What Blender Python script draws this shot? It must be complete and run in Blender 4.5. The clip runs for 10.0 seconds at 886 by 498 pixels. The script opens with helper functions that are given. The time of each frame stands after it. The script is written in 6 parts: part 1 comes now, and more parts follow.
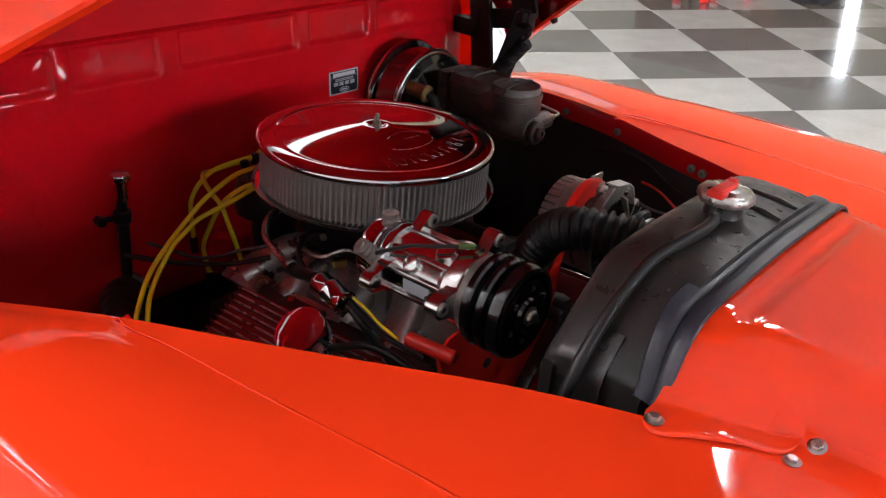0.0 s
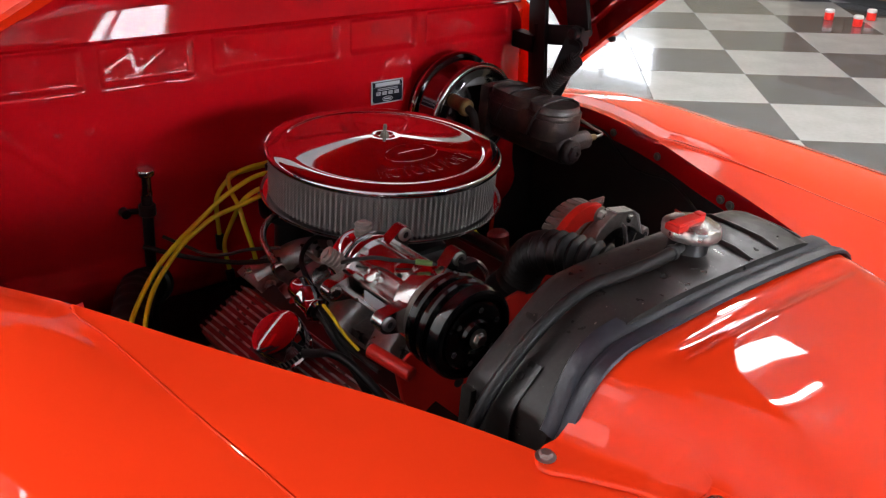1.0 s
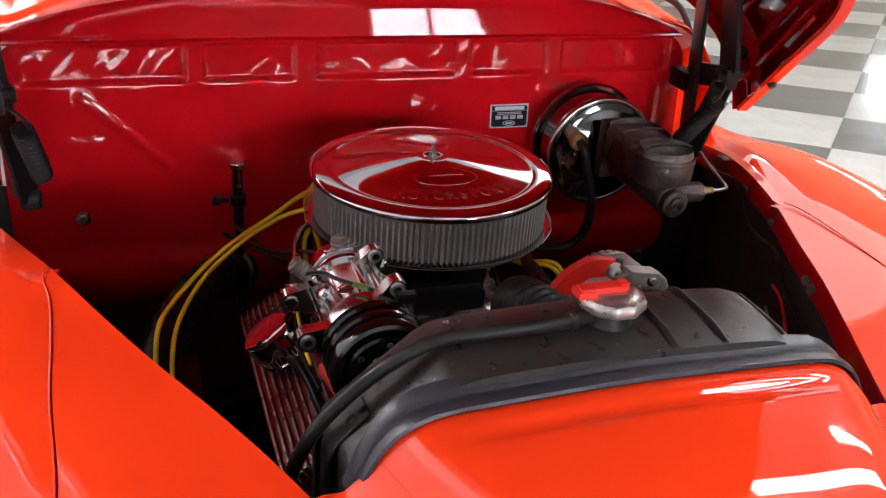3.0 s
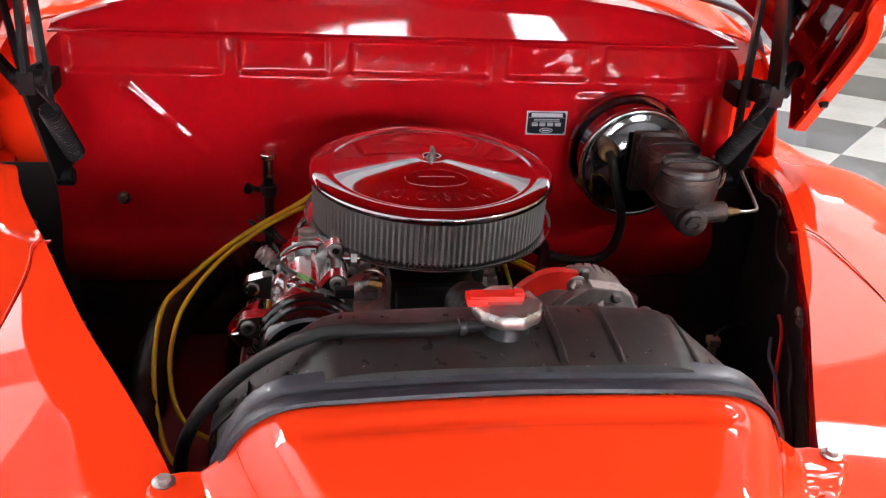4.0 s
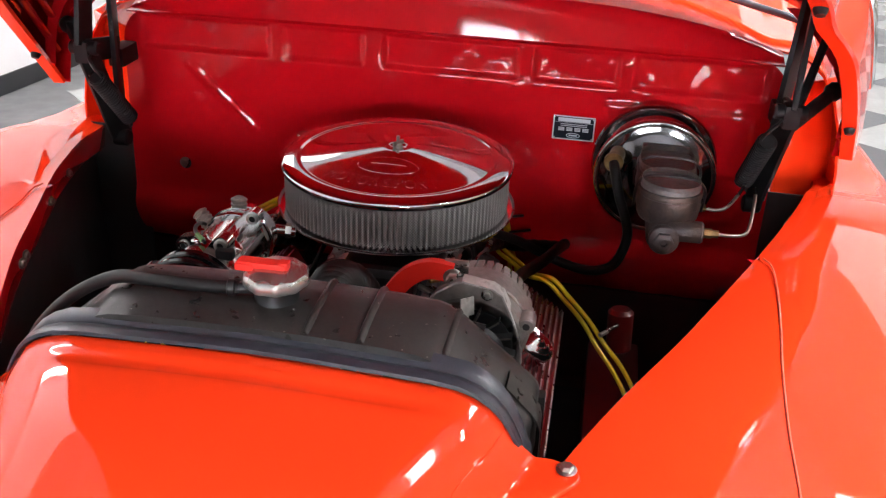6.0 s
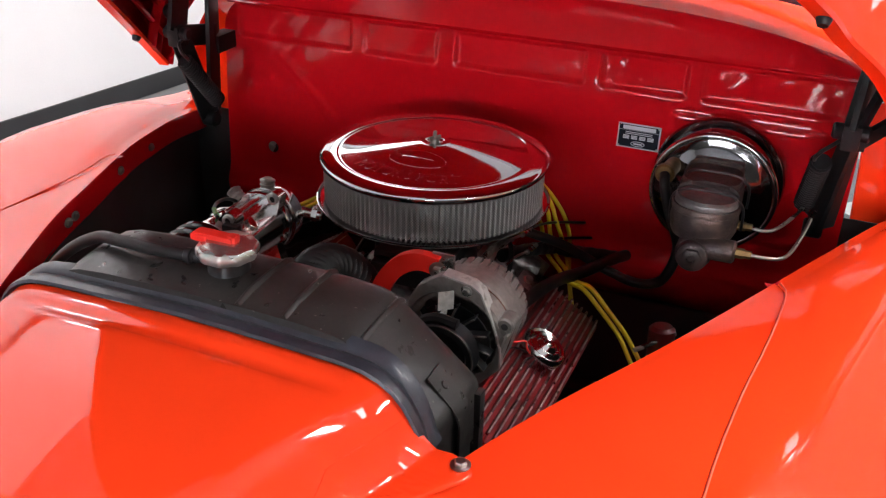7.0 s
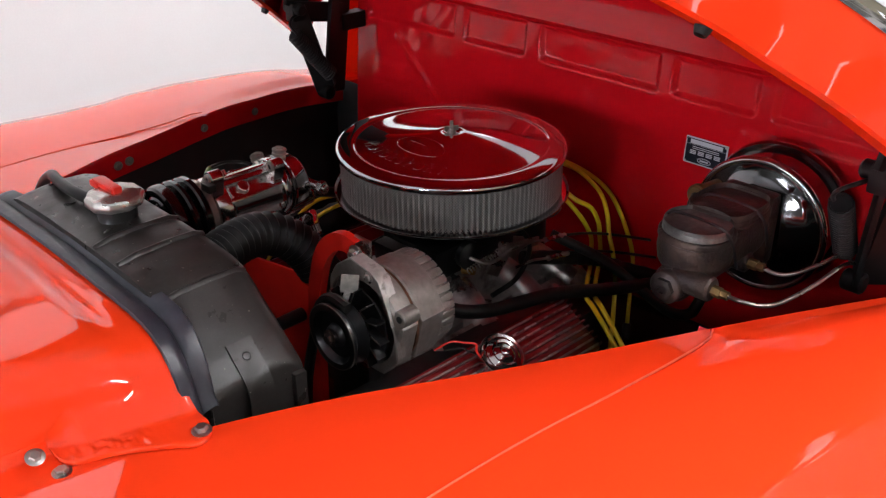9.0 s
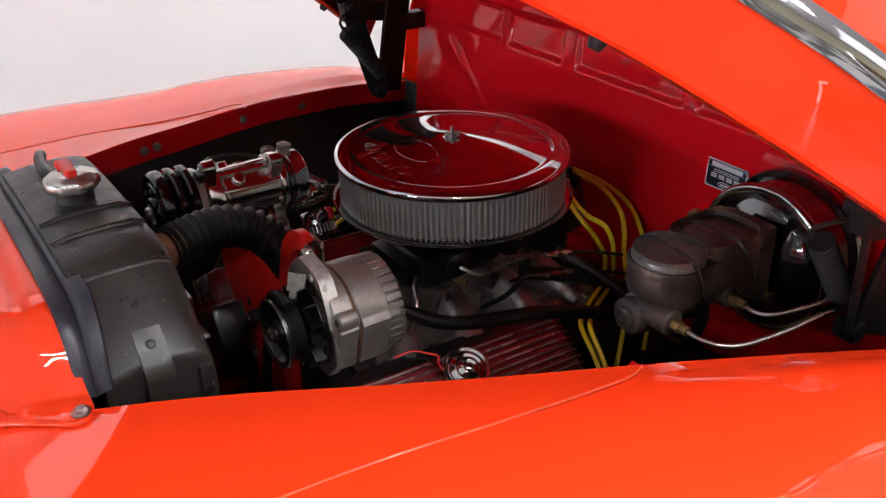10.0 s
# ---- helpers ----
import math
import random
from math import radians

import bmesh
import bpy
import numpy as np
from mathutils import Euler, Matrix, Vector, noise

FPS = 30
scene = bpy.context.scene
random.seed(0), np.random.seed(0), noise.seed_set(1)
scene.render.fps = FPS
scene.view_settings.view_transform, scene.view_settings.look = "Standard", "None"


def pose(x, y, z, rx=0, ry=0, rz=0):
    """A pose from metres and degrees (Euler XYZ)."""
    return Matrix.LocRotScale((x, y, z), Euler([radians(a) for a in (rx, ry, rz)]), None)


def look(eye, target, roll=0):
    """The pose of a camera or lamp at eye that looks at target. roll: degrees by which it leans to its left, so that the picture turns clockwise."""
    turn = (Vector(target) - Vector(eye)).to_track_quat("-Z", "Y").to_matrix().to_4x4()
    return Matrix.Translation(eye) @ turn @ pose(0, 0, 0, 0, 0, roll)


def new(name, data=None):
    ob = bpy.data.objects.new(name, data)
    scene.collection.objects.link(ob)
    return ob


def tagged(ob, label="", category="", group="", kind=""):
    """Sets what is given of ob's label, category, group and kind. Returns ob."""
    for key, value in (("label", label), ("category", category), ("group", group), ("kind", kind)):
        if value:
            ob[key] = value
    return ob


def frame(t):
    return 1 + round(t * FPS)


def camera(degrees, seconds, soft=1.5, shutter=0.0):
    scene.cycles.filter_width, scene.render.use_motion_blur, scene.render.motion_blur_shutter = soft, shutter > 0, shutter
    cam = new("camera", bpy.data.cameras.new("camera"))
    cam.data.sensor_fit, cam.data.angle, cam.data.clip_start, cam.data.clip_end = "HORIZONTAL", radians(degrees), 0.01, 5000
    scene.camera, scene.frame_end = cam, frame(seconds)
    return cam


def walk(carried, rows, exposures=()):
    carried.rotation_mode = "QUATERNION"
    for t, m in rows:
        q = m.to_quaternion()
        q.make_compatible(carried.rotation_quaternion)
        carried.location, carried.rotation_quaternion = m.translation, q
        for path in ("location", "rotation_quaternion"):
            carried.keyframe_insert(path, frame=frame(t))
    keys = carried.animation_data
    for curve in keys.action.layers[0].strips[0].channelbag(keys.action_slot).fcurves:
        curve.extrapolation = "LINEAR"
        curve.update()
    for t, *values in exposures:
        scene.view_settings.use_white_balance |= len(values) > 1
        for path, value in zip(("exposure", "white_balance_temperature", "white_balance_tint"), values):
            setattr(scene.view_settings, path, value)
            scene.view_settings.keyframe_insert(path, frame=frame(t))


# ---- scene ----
cam = camera(50.9, 10.0, soft=1.3)
# the car's own frame (x to its left side, y to its rear, z up) stands in the room turned by these
CAR = (pose(0, 0, 0, 0, -2.17, 0) @ pose(0, 0, 0, -3.25, 0, 0)).inverted()
CAR = Matrix.Translation((0, 0, 0.0366)) @ CAR
PATH = [
    (0, (-0.984, -0.894, 1.377), (0.443, 0.193, 0.493), 5.2),
    (0.5, (-0.916, -0.971, 1.387), (0.424, 0.22, 0.501), 5.1),
    (1, (-0.821, -1.042, 1.395), (0.393, 0.276, 0.507), 5.0),
    (1.5, (-0.724, -1.093, 1.394), (0.334, 0.352, 0.504), 4.8),
    (2, (-0.615, -1.136, 1.397), (0.281, 0.411, 0.5), 4.8),
    (2.5, (-0.507, -1.177, 1.4), (0.226, 0.45, 0.498), 4.5),
    (3, (-0.412, -1.206, 1.407), (0.2, 0.476, 0.514), 4.3),
    (4.5, (-0.061, -1.283, 1.419), (0.057, 0.494, 0.507), 3.5),
    (5, (0.05, -1.301, 1.428), (0.019, 0.476, 0.509), 3.1),
    (5.5, (0.171, -1.306, 1.433), (-0.002, 0.463, 0.515), 2.8),
    (6.8, (0.477, -1.264, 1.437), (-0.086, 0.42, 0.516), 1.8),
    (7, (0.529, -1.248, 1.437), (-0.143, 0.395, 0.516), 1.6),
    (7.5, (0.639, -1.199, 1.439), (-0.198, 0.365, 0.515), 1.0),
    (8, (0.743, -1.134, 1.436), (-0.25, 0.337, 0.515), 0.7),
    (8.5, (0.846, -1.056, 1.433), (-0.274, 0.314, 0.5), 0.2),
    (9, (0.947, -0.953, 1.433), (-0.31, 0.286, 0.492), -0.3),
    (9.5, (1.026, -0.846, 1.428), (-0.357, 0.252, 0.49), -0.7),
    (10, (1.089, -0.734, 1.425), (-0.389, 0.236, 0.491), -0.9),
]
walk(cam, [(t, CAR @ look(eye, target, roll)) for t, eye, target, roll in PATH],
     exposures=[(0.0, -0.16), (1.5, -0.06), (3.0, 0.12), (4.5, 0.45), (5.5, 0.41), (7.0, -0.02), (8.0, -0.25), (10.0, -0.3)])

# ---- light of the showroom ----
world = bpy.data.worlds.new("world")
scene.world = world
world.use_nodes = True
world.node_tree.nodes["Background"].inputs[0].default_value = (0.75, 0.85, 1.0, 1)
world.node_tree.nodes["Background"].inputs[1].default_value = 0.25
TUBE_GLOW, WINDOW_GLOW, FRONT_GLOW = 122.0, 7.0, 30.0
# the last three, large and weak, are unseen panels added as fill light
PANELS = [(2.1, 3.6, 0.24, 0.50, 20.0), (1.75, 3.1, 1.75, 2.08, 20.0), (-3.0, -1.9, 3.8, 7.0, 2.7), (-3.0, -1.7, -0.9, 2.9, 1.55), (2.7, 6.2, 3.1, 8.6, 1.4)]
LAMPS = [(-0.6, 1.5), (1.05, 1.5), (2.4, -0.3), (-2.3, 1.5), (0.7, 0.25), (3.7, 1.1), (4.2, -2.55), (5.6, 8.0), (1.2, 7.0), (-2.2, 7.4)]


# ---- materials ----
def material(name, color, rough=0.5, metal=0.0, coat=0.0, vary=0.0, scale=8.0, fine=0.0, fine_scale=120.0,
             bump=0.0, bump_scale=60.0, stain=None, stain_amount=0.0, stain_scale=5.0, rough_vary=0.0, emit=0.0, spec=0.5):
    """A surface with variation at two scales: slow (vary, at scale) and fine (fine, at fine_scale), stains and relief."""
    m = bpy.data.materials.new(name)
    m.use_nodes = True
    n, l = m.node_tree.nodes, m.node_tree.links
    b = n["Principled BSDF"]
    b.inputs["Base Color"].default_value = (*color, 1)
    b.inputs["Roughness"].default_value = rough
    b.inputs["Metallic"].default_value = metal
    b.inputs["Coat Weight"].default_value = coat
    b.inputs["Specular IOR Level"].default_value = spec
    b.inputs["Coat Roughness"].default_value = 0.03
    if emit:
        b.inputs["Emission Color"].default_value = (*color, 1)
        b.inputs["Emission Strength"].default_value = emit
    place = n.new("ShaderNodeTexCoord")
    out = None

    def noisy(s, detail=4.0):
        t = n.new("ShaderNodeTexNoise")
        t.inputs["Scale"].default_value, t.inputs["Detail"].default_value = s, detail
        l.new(place.outputs["Object"], t.inputs["Vector"])
        return t.outputs["Fac"]

    def mixed(fac, lo, hi, first, second):
        r = n.new("ShaderNodeMapRange")
        r.inputs["From Min"].default_value, r.inputs["From Max"].default_value = lo, hi
        l.new(fac, r.inputs["Value"])
        x = n.new("ShaderNodeMix")
        x.data_type = "RGBA"
        l.new(r.outputs["Result"], x.inputs["Factor"])
        for sock, v in ((x.inputs["A"], first), (x.inputs["B"], second)):
            if isinstance(v, tuple):
                sock.default_value = (*v, 1)
            else:
                l.new(v, sock)
        return x.outputs["Result"]

    if vary:
        out = mixed(noisy(scale), 0.3, 0.7, tuple(c * (1 - vary) for c in color), tuple(min(1, c * (1 + vary)) for c in color))
    if fine:
        g = mixed(noisy(fine_scale, 2.0), 0.3, 0.7, (1 - fine,) * 3, (1.0, 1.0, 1.0))
        x = n.new("ShaderNodeMix")
        x.data_type, x.blend_type = "RGBA", "MULTIPLY"
        x.inputs["Factor"].default_value = 1.0
        if out is None:
            x.inputs["A"].default_value = (*color, 1)
        else:
            l.new(out, x.inputs["A"])
        l.new(g, x.inputs["B"])
        out = x.outputs["Result"]
    if stain:
        f = noisy(stain_scale, 8.0)
        out = mixed(f, 0.62 - stain_amount * 0.3, 0.72 - stain_amount * 0.2, out if out is not None else tuple(color), tuple(stain))
    if out is not None:
        l.new(out, b.inputs["Base Color"])
    if rough_vary:
        r = n.new("ShaderNodeMapRange")
        r.inputs["From Min"].default_value, r.inputs["From Max"].default_value = 0.3, 0.7
        r.inputs["To Min"].default_value, r.inputs["To Max"].default_value = max(0, rough - rough_vary), rough + rough_vary
        l.new(noisy(fine_scale / 6, 6.0), r.inputs["Value"])
        l.new(r.outputs["Result"], b.inputs["Roughness"])
    if bump:
        p = n.new("ShaderNodeBump")
        p.inputs["Strength"].default_value, p.inputs["Distance"].default_value = bump, 0.002
        l.new(noisy(bump_scale, 3.0), p.inputs["Height"])
        l.new(p.outputs["Normal"], b.inputs["Normal"])
    return m


PAINT = material("orange_red_paint", (0.86, 0.045, 0.009), 0.45, 0, 1.0, spec=0.0, vary=0.03, scale=3, bump=0.03, bump_scale=250)
RED = material("deep_red_paint", (0.51, 0.005, 0.010), 0.45, 0, 1.0, spec=0.0, vary=0.06, scale=4, bump=0.12, bump_scale=14)
# RED taken darker: the shade under the hood is put into the lining's colour
LINING = material("shaded_red_hood_lining", (0.27, 0.003, 0.006), 0.5, 0, 0.8, spec=0.0, vary=0.12, scale=5, bump=0.12, bump_scale=14)
ENGINE_RED = material("red_engine_enamel", (0.12, 0.005, 0.006), 0.35, 0, 0.6, vary=0.12, scale=9, stain=(0.08, 0.02, 0.015), stain_amount=0.2, stain_scale=14)
# red darkened almost to black: engine and hood shade on the lower firewall
SHADE_RED = material("shade_dark_red_paint", (0.05, 0.004, 0.004), 0.5, 0, 0.3, vary=0.3, scale=7, stain=(0.012, 0.008, 0.007), stain_amount=0.45, stain_scale=6)
HINGE = material("flat_black_steel", (0.0055, 0.0055, 0.006), 0.5, 0, 0, spec=0.25, vary=0.3, scale=20)
COVER_RED = material("red_valve_cover_enamel", (0.20, 0.006, 0.008), 0.30, 0, 0.6, vary=0.12, scale=9, stain=(0.08, 0.02, 0.015), stain_amount=0.15, stain_scale=14)
# lighter orange: the highlight along the fender seam, put into the colour
GLINT_EDGE = material("pale_orange_glint", (0.80, 0.095, 0.040), 0.42, 0, 0.2, vary=0.2, scale=30)
BOOSTER = material("dulled_chrome", (0.22, 0.215, 0.22), 0.10, 1.0, rough_vary=0.05, vary=0.1, scale=20)
CHROME = material("chrome", (0.68, 0.68, 0.70), 0.05, 1.0, rough_vary=0.03)
POLISHED = material("polished_aluminium", (0.70, 0.69, 0.68), 0.17, 1.0, vary=0.1, scale=20, rough_vary=0.08)
INTAKE = material("weathered_aluminium", (0.50, 0.48, 0.465), 0.33, 0.88, vary=0.25, scale=20, fine=0.2, stain=(0.06, 0.05, 0.045), stain_amount=0.25, stain_scale=14, rough_vary=0.1)
CAST = material("cast_aluminium", (0.32, 0.285, 0.262), 0.40, 0.55, vary=0.15, scale=25, fine=0.2, bump=0.25, bump_scale=260, stain=(0.24, 0.20, 0.17), stain_amount=0.2, stain_scale=16)
IRON = material("rusty_cast_iron", (0.050, 0.034, 0.032), 0.36, 0.40, vary=0.3, scale=22, fine=0.4, bump=0.55, bump_scale=240, stain=(0.11, 0.070, 0.056), stain_amount=0.4, stain_scale=18)
BLACK = material("black_paint", (0.011, 0.011, 0.012), 0.30, 0, 0.2, vary=0.25, scale=12, fine=0.3, stain=(0.022, 0.020, 0.018), stain_amount=0.1, stain_scale=30)
TANK = material("satin_black_tank", (0.024, 0.021, 0.0195), 0.37, 0.0, 0.0, spec=0.38, vary=0.25, scale=10, fine=0.3, fine_scale=300, rough_vary=0.12, bump=0.10, bump_scale=28, stain=(0.30, 0.27, 0.23), stain_amount=-0.235, stain_scale=170)
# plain near-black for the bay's panels, tray, radiator support and bolt holes
DARK = material("matt_black", (0.022, 0.020, 0.0205), 0.8, 0, vary=0.3, scale=10)
RUBBER = material("black_rubber", (0.008, 0.0075, 0.0075), 0.42, 0, spec=0.35, vary=0.2, scale=30, fine=0.2, rough_vary=0.12)
SEAL = material("grey_weatherstrip_rubber", (0.026, 0.028, 0.038), 0.40, 0, vary=0.12, scale=14, fine=0.2, rough_vary=0.1, bump=0.15, bump_scale=120)
YELLOW = material("yellow_silicone", (0.88, 0.64, 0.02), 0.38, 0, 0.2, vary=0.08, scale=30)
PAPER = material("pleated_filter_paper", (0.34, 0.33, 0.31), 0.75, 0, vary=0.08, scale=30)
MESH = material("filter_wire", (0.55, 0.55, 0.54), 0.35, 0.6, vary=0.1, scale=60)
LID_METAL = material("worn_lid_metal", (0.17, 0.16, 0.155), 0.36, 0.6, vary=0.3, scale=30, fine=0.3, rough_vary=0.12, bump=0.3, bump_scale=160)
GLOSS = material("gloss_black", (0.004, 0.004, 0.0045), 0.16, 0, 0.3, vary=0.2, scale=30, rough_vary=0.06)
RING = material("polished_plate", (0.62, 0.61, 0.60), 0.13, 1.0, vary=0.08, scale=30, rough_vary=0.06)
FIN_EDGE = material("bare_fin_aluminium", (0.50, 0.45, 0.43), 0.30, 0.7, vary=0.3, scale=25, fine=0.3, rough_vary=0.1, stain=(0.14, 0.02, 0.02), stain_amount=0.2, stain_scale=30)
CAP_METAL = material("dull_cap_metal", (0.55, 0.53, 0.50), 0.30, 0.9, vary=0.1, scale=40, rough_vary=0.08)
RED_PLASTIC = material("red_plastic", (0.80, 0.022, 0.012), 0.4, 0, vary=0.05, scale=30)
BRASS = material("brass", (0.42, 0.26, 0.08), 0.38, 1.0, vary=0.2, scale=60)
OLD_BRASS = material("tarnished_brass", (0.20, 0.125, 0.05), 0.45, 0.8, vary=0.3, scale=50)
STEEL = material("plated_steel", (0.50, 0.48, 0.45), 0.3, 1.0, vary=0.15, scale=40, rough_vary=0.1)
BARE = material("bare_pale_metal", (0.58, 0.56, 0.53), 0.42, 0.5, vary=0.15, scale=60, fine=0.15, stain=(0.25, 0.23, 0.20), stain_amount=0.1, stain_scale=60)
STUD = material("dull_stud_steel", (0.22, 0.20, 0.18), 0.35, 0.9, vary=0.2, scale=80)
RUST = material("rusty_steel", (0.17, 0.065, 0.03), 0.7, 0.2, vary=0.4, scale=40, fine=0.4, bump=0.4, bump_scale=200)
PLATE_BLACK = material("black_plate_enamel", (0.004, 0.006, 0.016), 0.6, 0, 0.0, fine=0.2, spec=0.2)
PLATE_METAL = material("engraved_plate_metal", (0.62, 0.64, 0.68), 0.45, 0.2)
TILE_DARK = material("dark_grey_tile", (0.085, 0.09, 0.10), 0.20, 0, 0.35, vary=0.35, scale=5, fine=0.3, fine_scale=40, rough_vary=0.06)
TILE_LIGHT = material("light_grey_tile", (0.36, 0.36, 0.35), 0.20, 0, 0.35, vary=0.06, scale=5, fine=0.06, fine_scale=40, rough_vary=0.06)
GROUT = material("tile_joint", (0.12, 0.12, 0.12), 0.8, 0, vary=0.2)
WALL = material("white_wall_paint", (0.80, 0.79, 0.79), 0.6, 0, vary=0.02, scale=2, fine=0.03, bump=0.1, bump_scale=90)
DUSK = material("dull_taupe_wall_paint", (0.14, 0.13, 0.12), 0.7, 0, vary=0.06, scale=2)
BEIGE = material("beige_wall_paint", (0.46, 0.42, 0.30), 0.6, 0, vary=0.05, scale=2)
CEIL = material("ceiling_board", (0.80, 0.80, 0.82), 0.8, 0, vary=0.04, scale=3)
SKIRT = material("black_skirting", (0.02, 0.02, 0.022), 0.4, 0, vary=0.1)
GLOW = material("lamp_diffuser", (0.99, 0.98, 1.0), 0.5, emit=TUBE_GLOW)
FRONTGLOW = material("front_window_glow", (0.90, 0.93, 1.0), 0.5, emit=FRONT_GLOW)
SKYGLOW = material("daylight_outside", (0.86, 0.91, 1.0), 0.5, emit=WINDOW_GLOW)
TYRE = material("tyre_rubber", (0.02, 0.02, 0.02), 0.7, 0, vary=0.2, scale=20)
WOOD = material("brown_wood", (0.16, 0.09, 0.04), 0.5, 0, vary=0.3, scale=6)
WHITE = material("white_plastic", (0.75, 0.75, 0.73), 0.4, 0, vary=0.04)
GLASS = bpy.data.materials.new("window_glass")
GLASS.use_nodes = True
g_node = GLASS.node_tree.nodes["Principled BSDF"]
g_node.inputs["Transmission Weight"].default_value = 1.0
g_node.inputs["Roughness"].default_value = 0.0
g_node.inputs["IOR"].default_value = 1.45

# ---- building helpers ----
BASE = {}


def thing(name, label, category, base=(0, 0, 0), group="", kind="", room=False):
    """An Empty at the thing's base; its parts are given in the car's frame (or the room's)."""
    ob = new(name)
    ob.empty_display_size = 0.05
    ob.matrix_world = (Matrix.Identity(4) if room else CAR) @ Matrix.Translation(base)
    BASE[ob] = Vector(base)
    return tagged(ob, label, category, group, kind)


def to_mesh(name, bm, mat, smooth=True, angle=40):
    me = bpy.data.meshes.new(name)
    bmesh.ops.recalc_face_normals(bm, faces=bm.faces)
    bm.to_mesh(me)
    bm.free()
    me.materials.append(mat)
    if smooth:
        me.shade_smooth()
        me.set_sharp_from_angle(angle=radians(angle))
    return me


def part(name, bm, mat, parent, label="", angle=40):
    """Links a bmesh as one mesh object under a thing or under a part."""
    base = BASE[parent]
    bmesh.ops.translate(bm, verts=bm.verts, vec=-base)
    ob = new(name, to_mesh(name, bm, mat, True, angle))
    ob.parent = parent
    BASE[ob] = base
    return tagged(ob, label)


def box(lo, hi, bevel=0.0, m=None, segments=2):
    bm = bmesh.new()
    bmesh.ops.create_cube(bm, size=1.0)
    for v in bm.verts:
        v.co = Vector([(a + b) / 2 + c * (b - a) for a, b, c in zip(lo, hi, v.co)])
    if bevel:
        bmesh.ops.bevel(bm, geom=bm.edges[:], offset=bevel, segments=segments, profile=0.7, affect="EDGES")
    if m:
        bmesh.ops.transform(bm, matrix=m, verts=bm.verts)
    return bm


def join(*some):
    bm = some[0]
    for other in some[1:]:
        me = bpy.data.meshes.new("joined")
        other.to_mesh(me)
        other.free()
        bm.from_mesh(me)
        bpy.data.meshes.remove(me)
    return bm


def frame_to(p0, p1):
    """The pose at p0 whose z looks at p1."""
    d = Vector(p1) - Vector(p0)
    return Matrix.Translation(p0) @ d.to_track_quat("Z", "Y").to_matrix().to_4x4()


def lathe(profile, m=None, segments=48):
    """Turns (radius, height) pairs round z; a radius of 0 closes the end."""
    bm = bmesh.new()
    rings = []
    for r, z in profile:
        if r < 1e-6:
            rings.append([bm.verts.new((0, 0, z))])
        else:
            rings.append([bm.verts.new((r * math.cos(2 * math.pi * k / segments), r * math.sin(2 * math.pi * k / segments), z)) for k in range(segments)])
    for a, b in zip(rings, rings[1:]):
        for k in range(segments):
            q = [a[k % len(a)], a[(k + 1) % len(a)], b[(k + 1) % len(b)], b[k % len(b)]]
            q = list(dict.fromkeys(q))
            if len(q) > 2:
                bm.faces.new(q)
    if m:
        bmesh.ops.transform(bm, matrix=m, verts=bm.verts)
    return bm


def cyl(p0, p1, r, segments=24, soft=0.0, r2=None):
    n = (Vector(p1) - Vector(p0)).length
    r2 = r if r2 is None else r2
    s = min(soft, r * 0.45, n * 0.3)
    prof = [(0, 0), (r - s, 0), (r, s), (r2, n - s), (r2 - s, n), (0, n)] if s else [(0, 0), (r, 0), (r2, n), (0, n)]
    return lathe(prof, frame_to(p0, p1), segments)


def smooth_path(pts, steps=8):
    """Catmull-Rom through the points."""
    p = [Vector(q) for q in pts]
    p = [2 * p[0] - p[1], *p, 2 * p[-1] - p[-2]]
    out = []
    for a, b, c, d in zip(p, p[1:], p[2:], p[3:]):
        for k in range(steps):
            t = k / steps
            out.append(0.5 * (2 * b + (c - a) * t + (2 * a - 5 * b + 4 * c - d) * t * t + (3 * b - a - 3 * c + d) * t ** 3))
    return out + [p[-2]]


def tube(pts, r, segments=12, steps=8, wave=None, ends=True):
    """A round tube along a smooth line; wave(k, radius) may change the radius from ring to ring."""
    line = smooth_path(pts, steps) if steps else [Vector(q) for q in pts]
    bm = bmesh.new()
    rings, side = [], None
    for k, p in enumerate(line):
        d = (line[min(k + 1, len(line) - 1)] - line[max(k - 1, 0)]).normalized()
        if side is None:
            side = d.orthogonal().normalized()
        side = (side - d * side.dot(d)).normalized()
        up = d.cross(side)
        rr = wave(k, r) if wave else r
        rings.append([bm.verts.new(p + rr * (math.cos(a) * side + math.sin(a) * up)) for a in (2 * math.pi * i / segments for i in range(segments))])
    for a, b in zip(rings, rings[1:]):
        for i in range(segments):
            bm.faces.new((a[i], a[(i + 1) % segments], b[(i + 1) % segments], b[i]))
    if ends:
        bm.faces.new(rings[0][::-1])
        bm.faces.new(rings[-1])
    return bm


def sheet(rows, thick=0.0, closed=False):
    """A skin over rows of points; thick: its depth along the inverse of the normal."""
    bm = bmesh.new()
    vs = [[bm.verts.new(p) for p in row] for row in rows]
    for a, b in zip(vs, vs[1:]):
        n = len(a)
        for i in range(n if closed else n - 1):
            q = list(dict.fromkeys((a[i], a[(i + 1) % n], b[(i + 1) % n], b[i])))
            if len({tuple(round(c, 6) for c in v.co) for v in q}) > 2:
                bm.faces.new(q)
    bmesh.ops.remove_doubles(bm, verts=bm.verts, dist=1e-6)
    if thick:
        bmesh.ops.recalc_face_normals(bm, faces=bm.faces)
        bmesh.ops.solidify(bm, geom=bm.faces[:], thickness=thick)
    return bm


def mirrored(bm):
    for v in bm.verts:
        v.co.x = -v.co.x
    bmesh.ops.reverse_faces(bm, faces=bm.faces)
    return bm


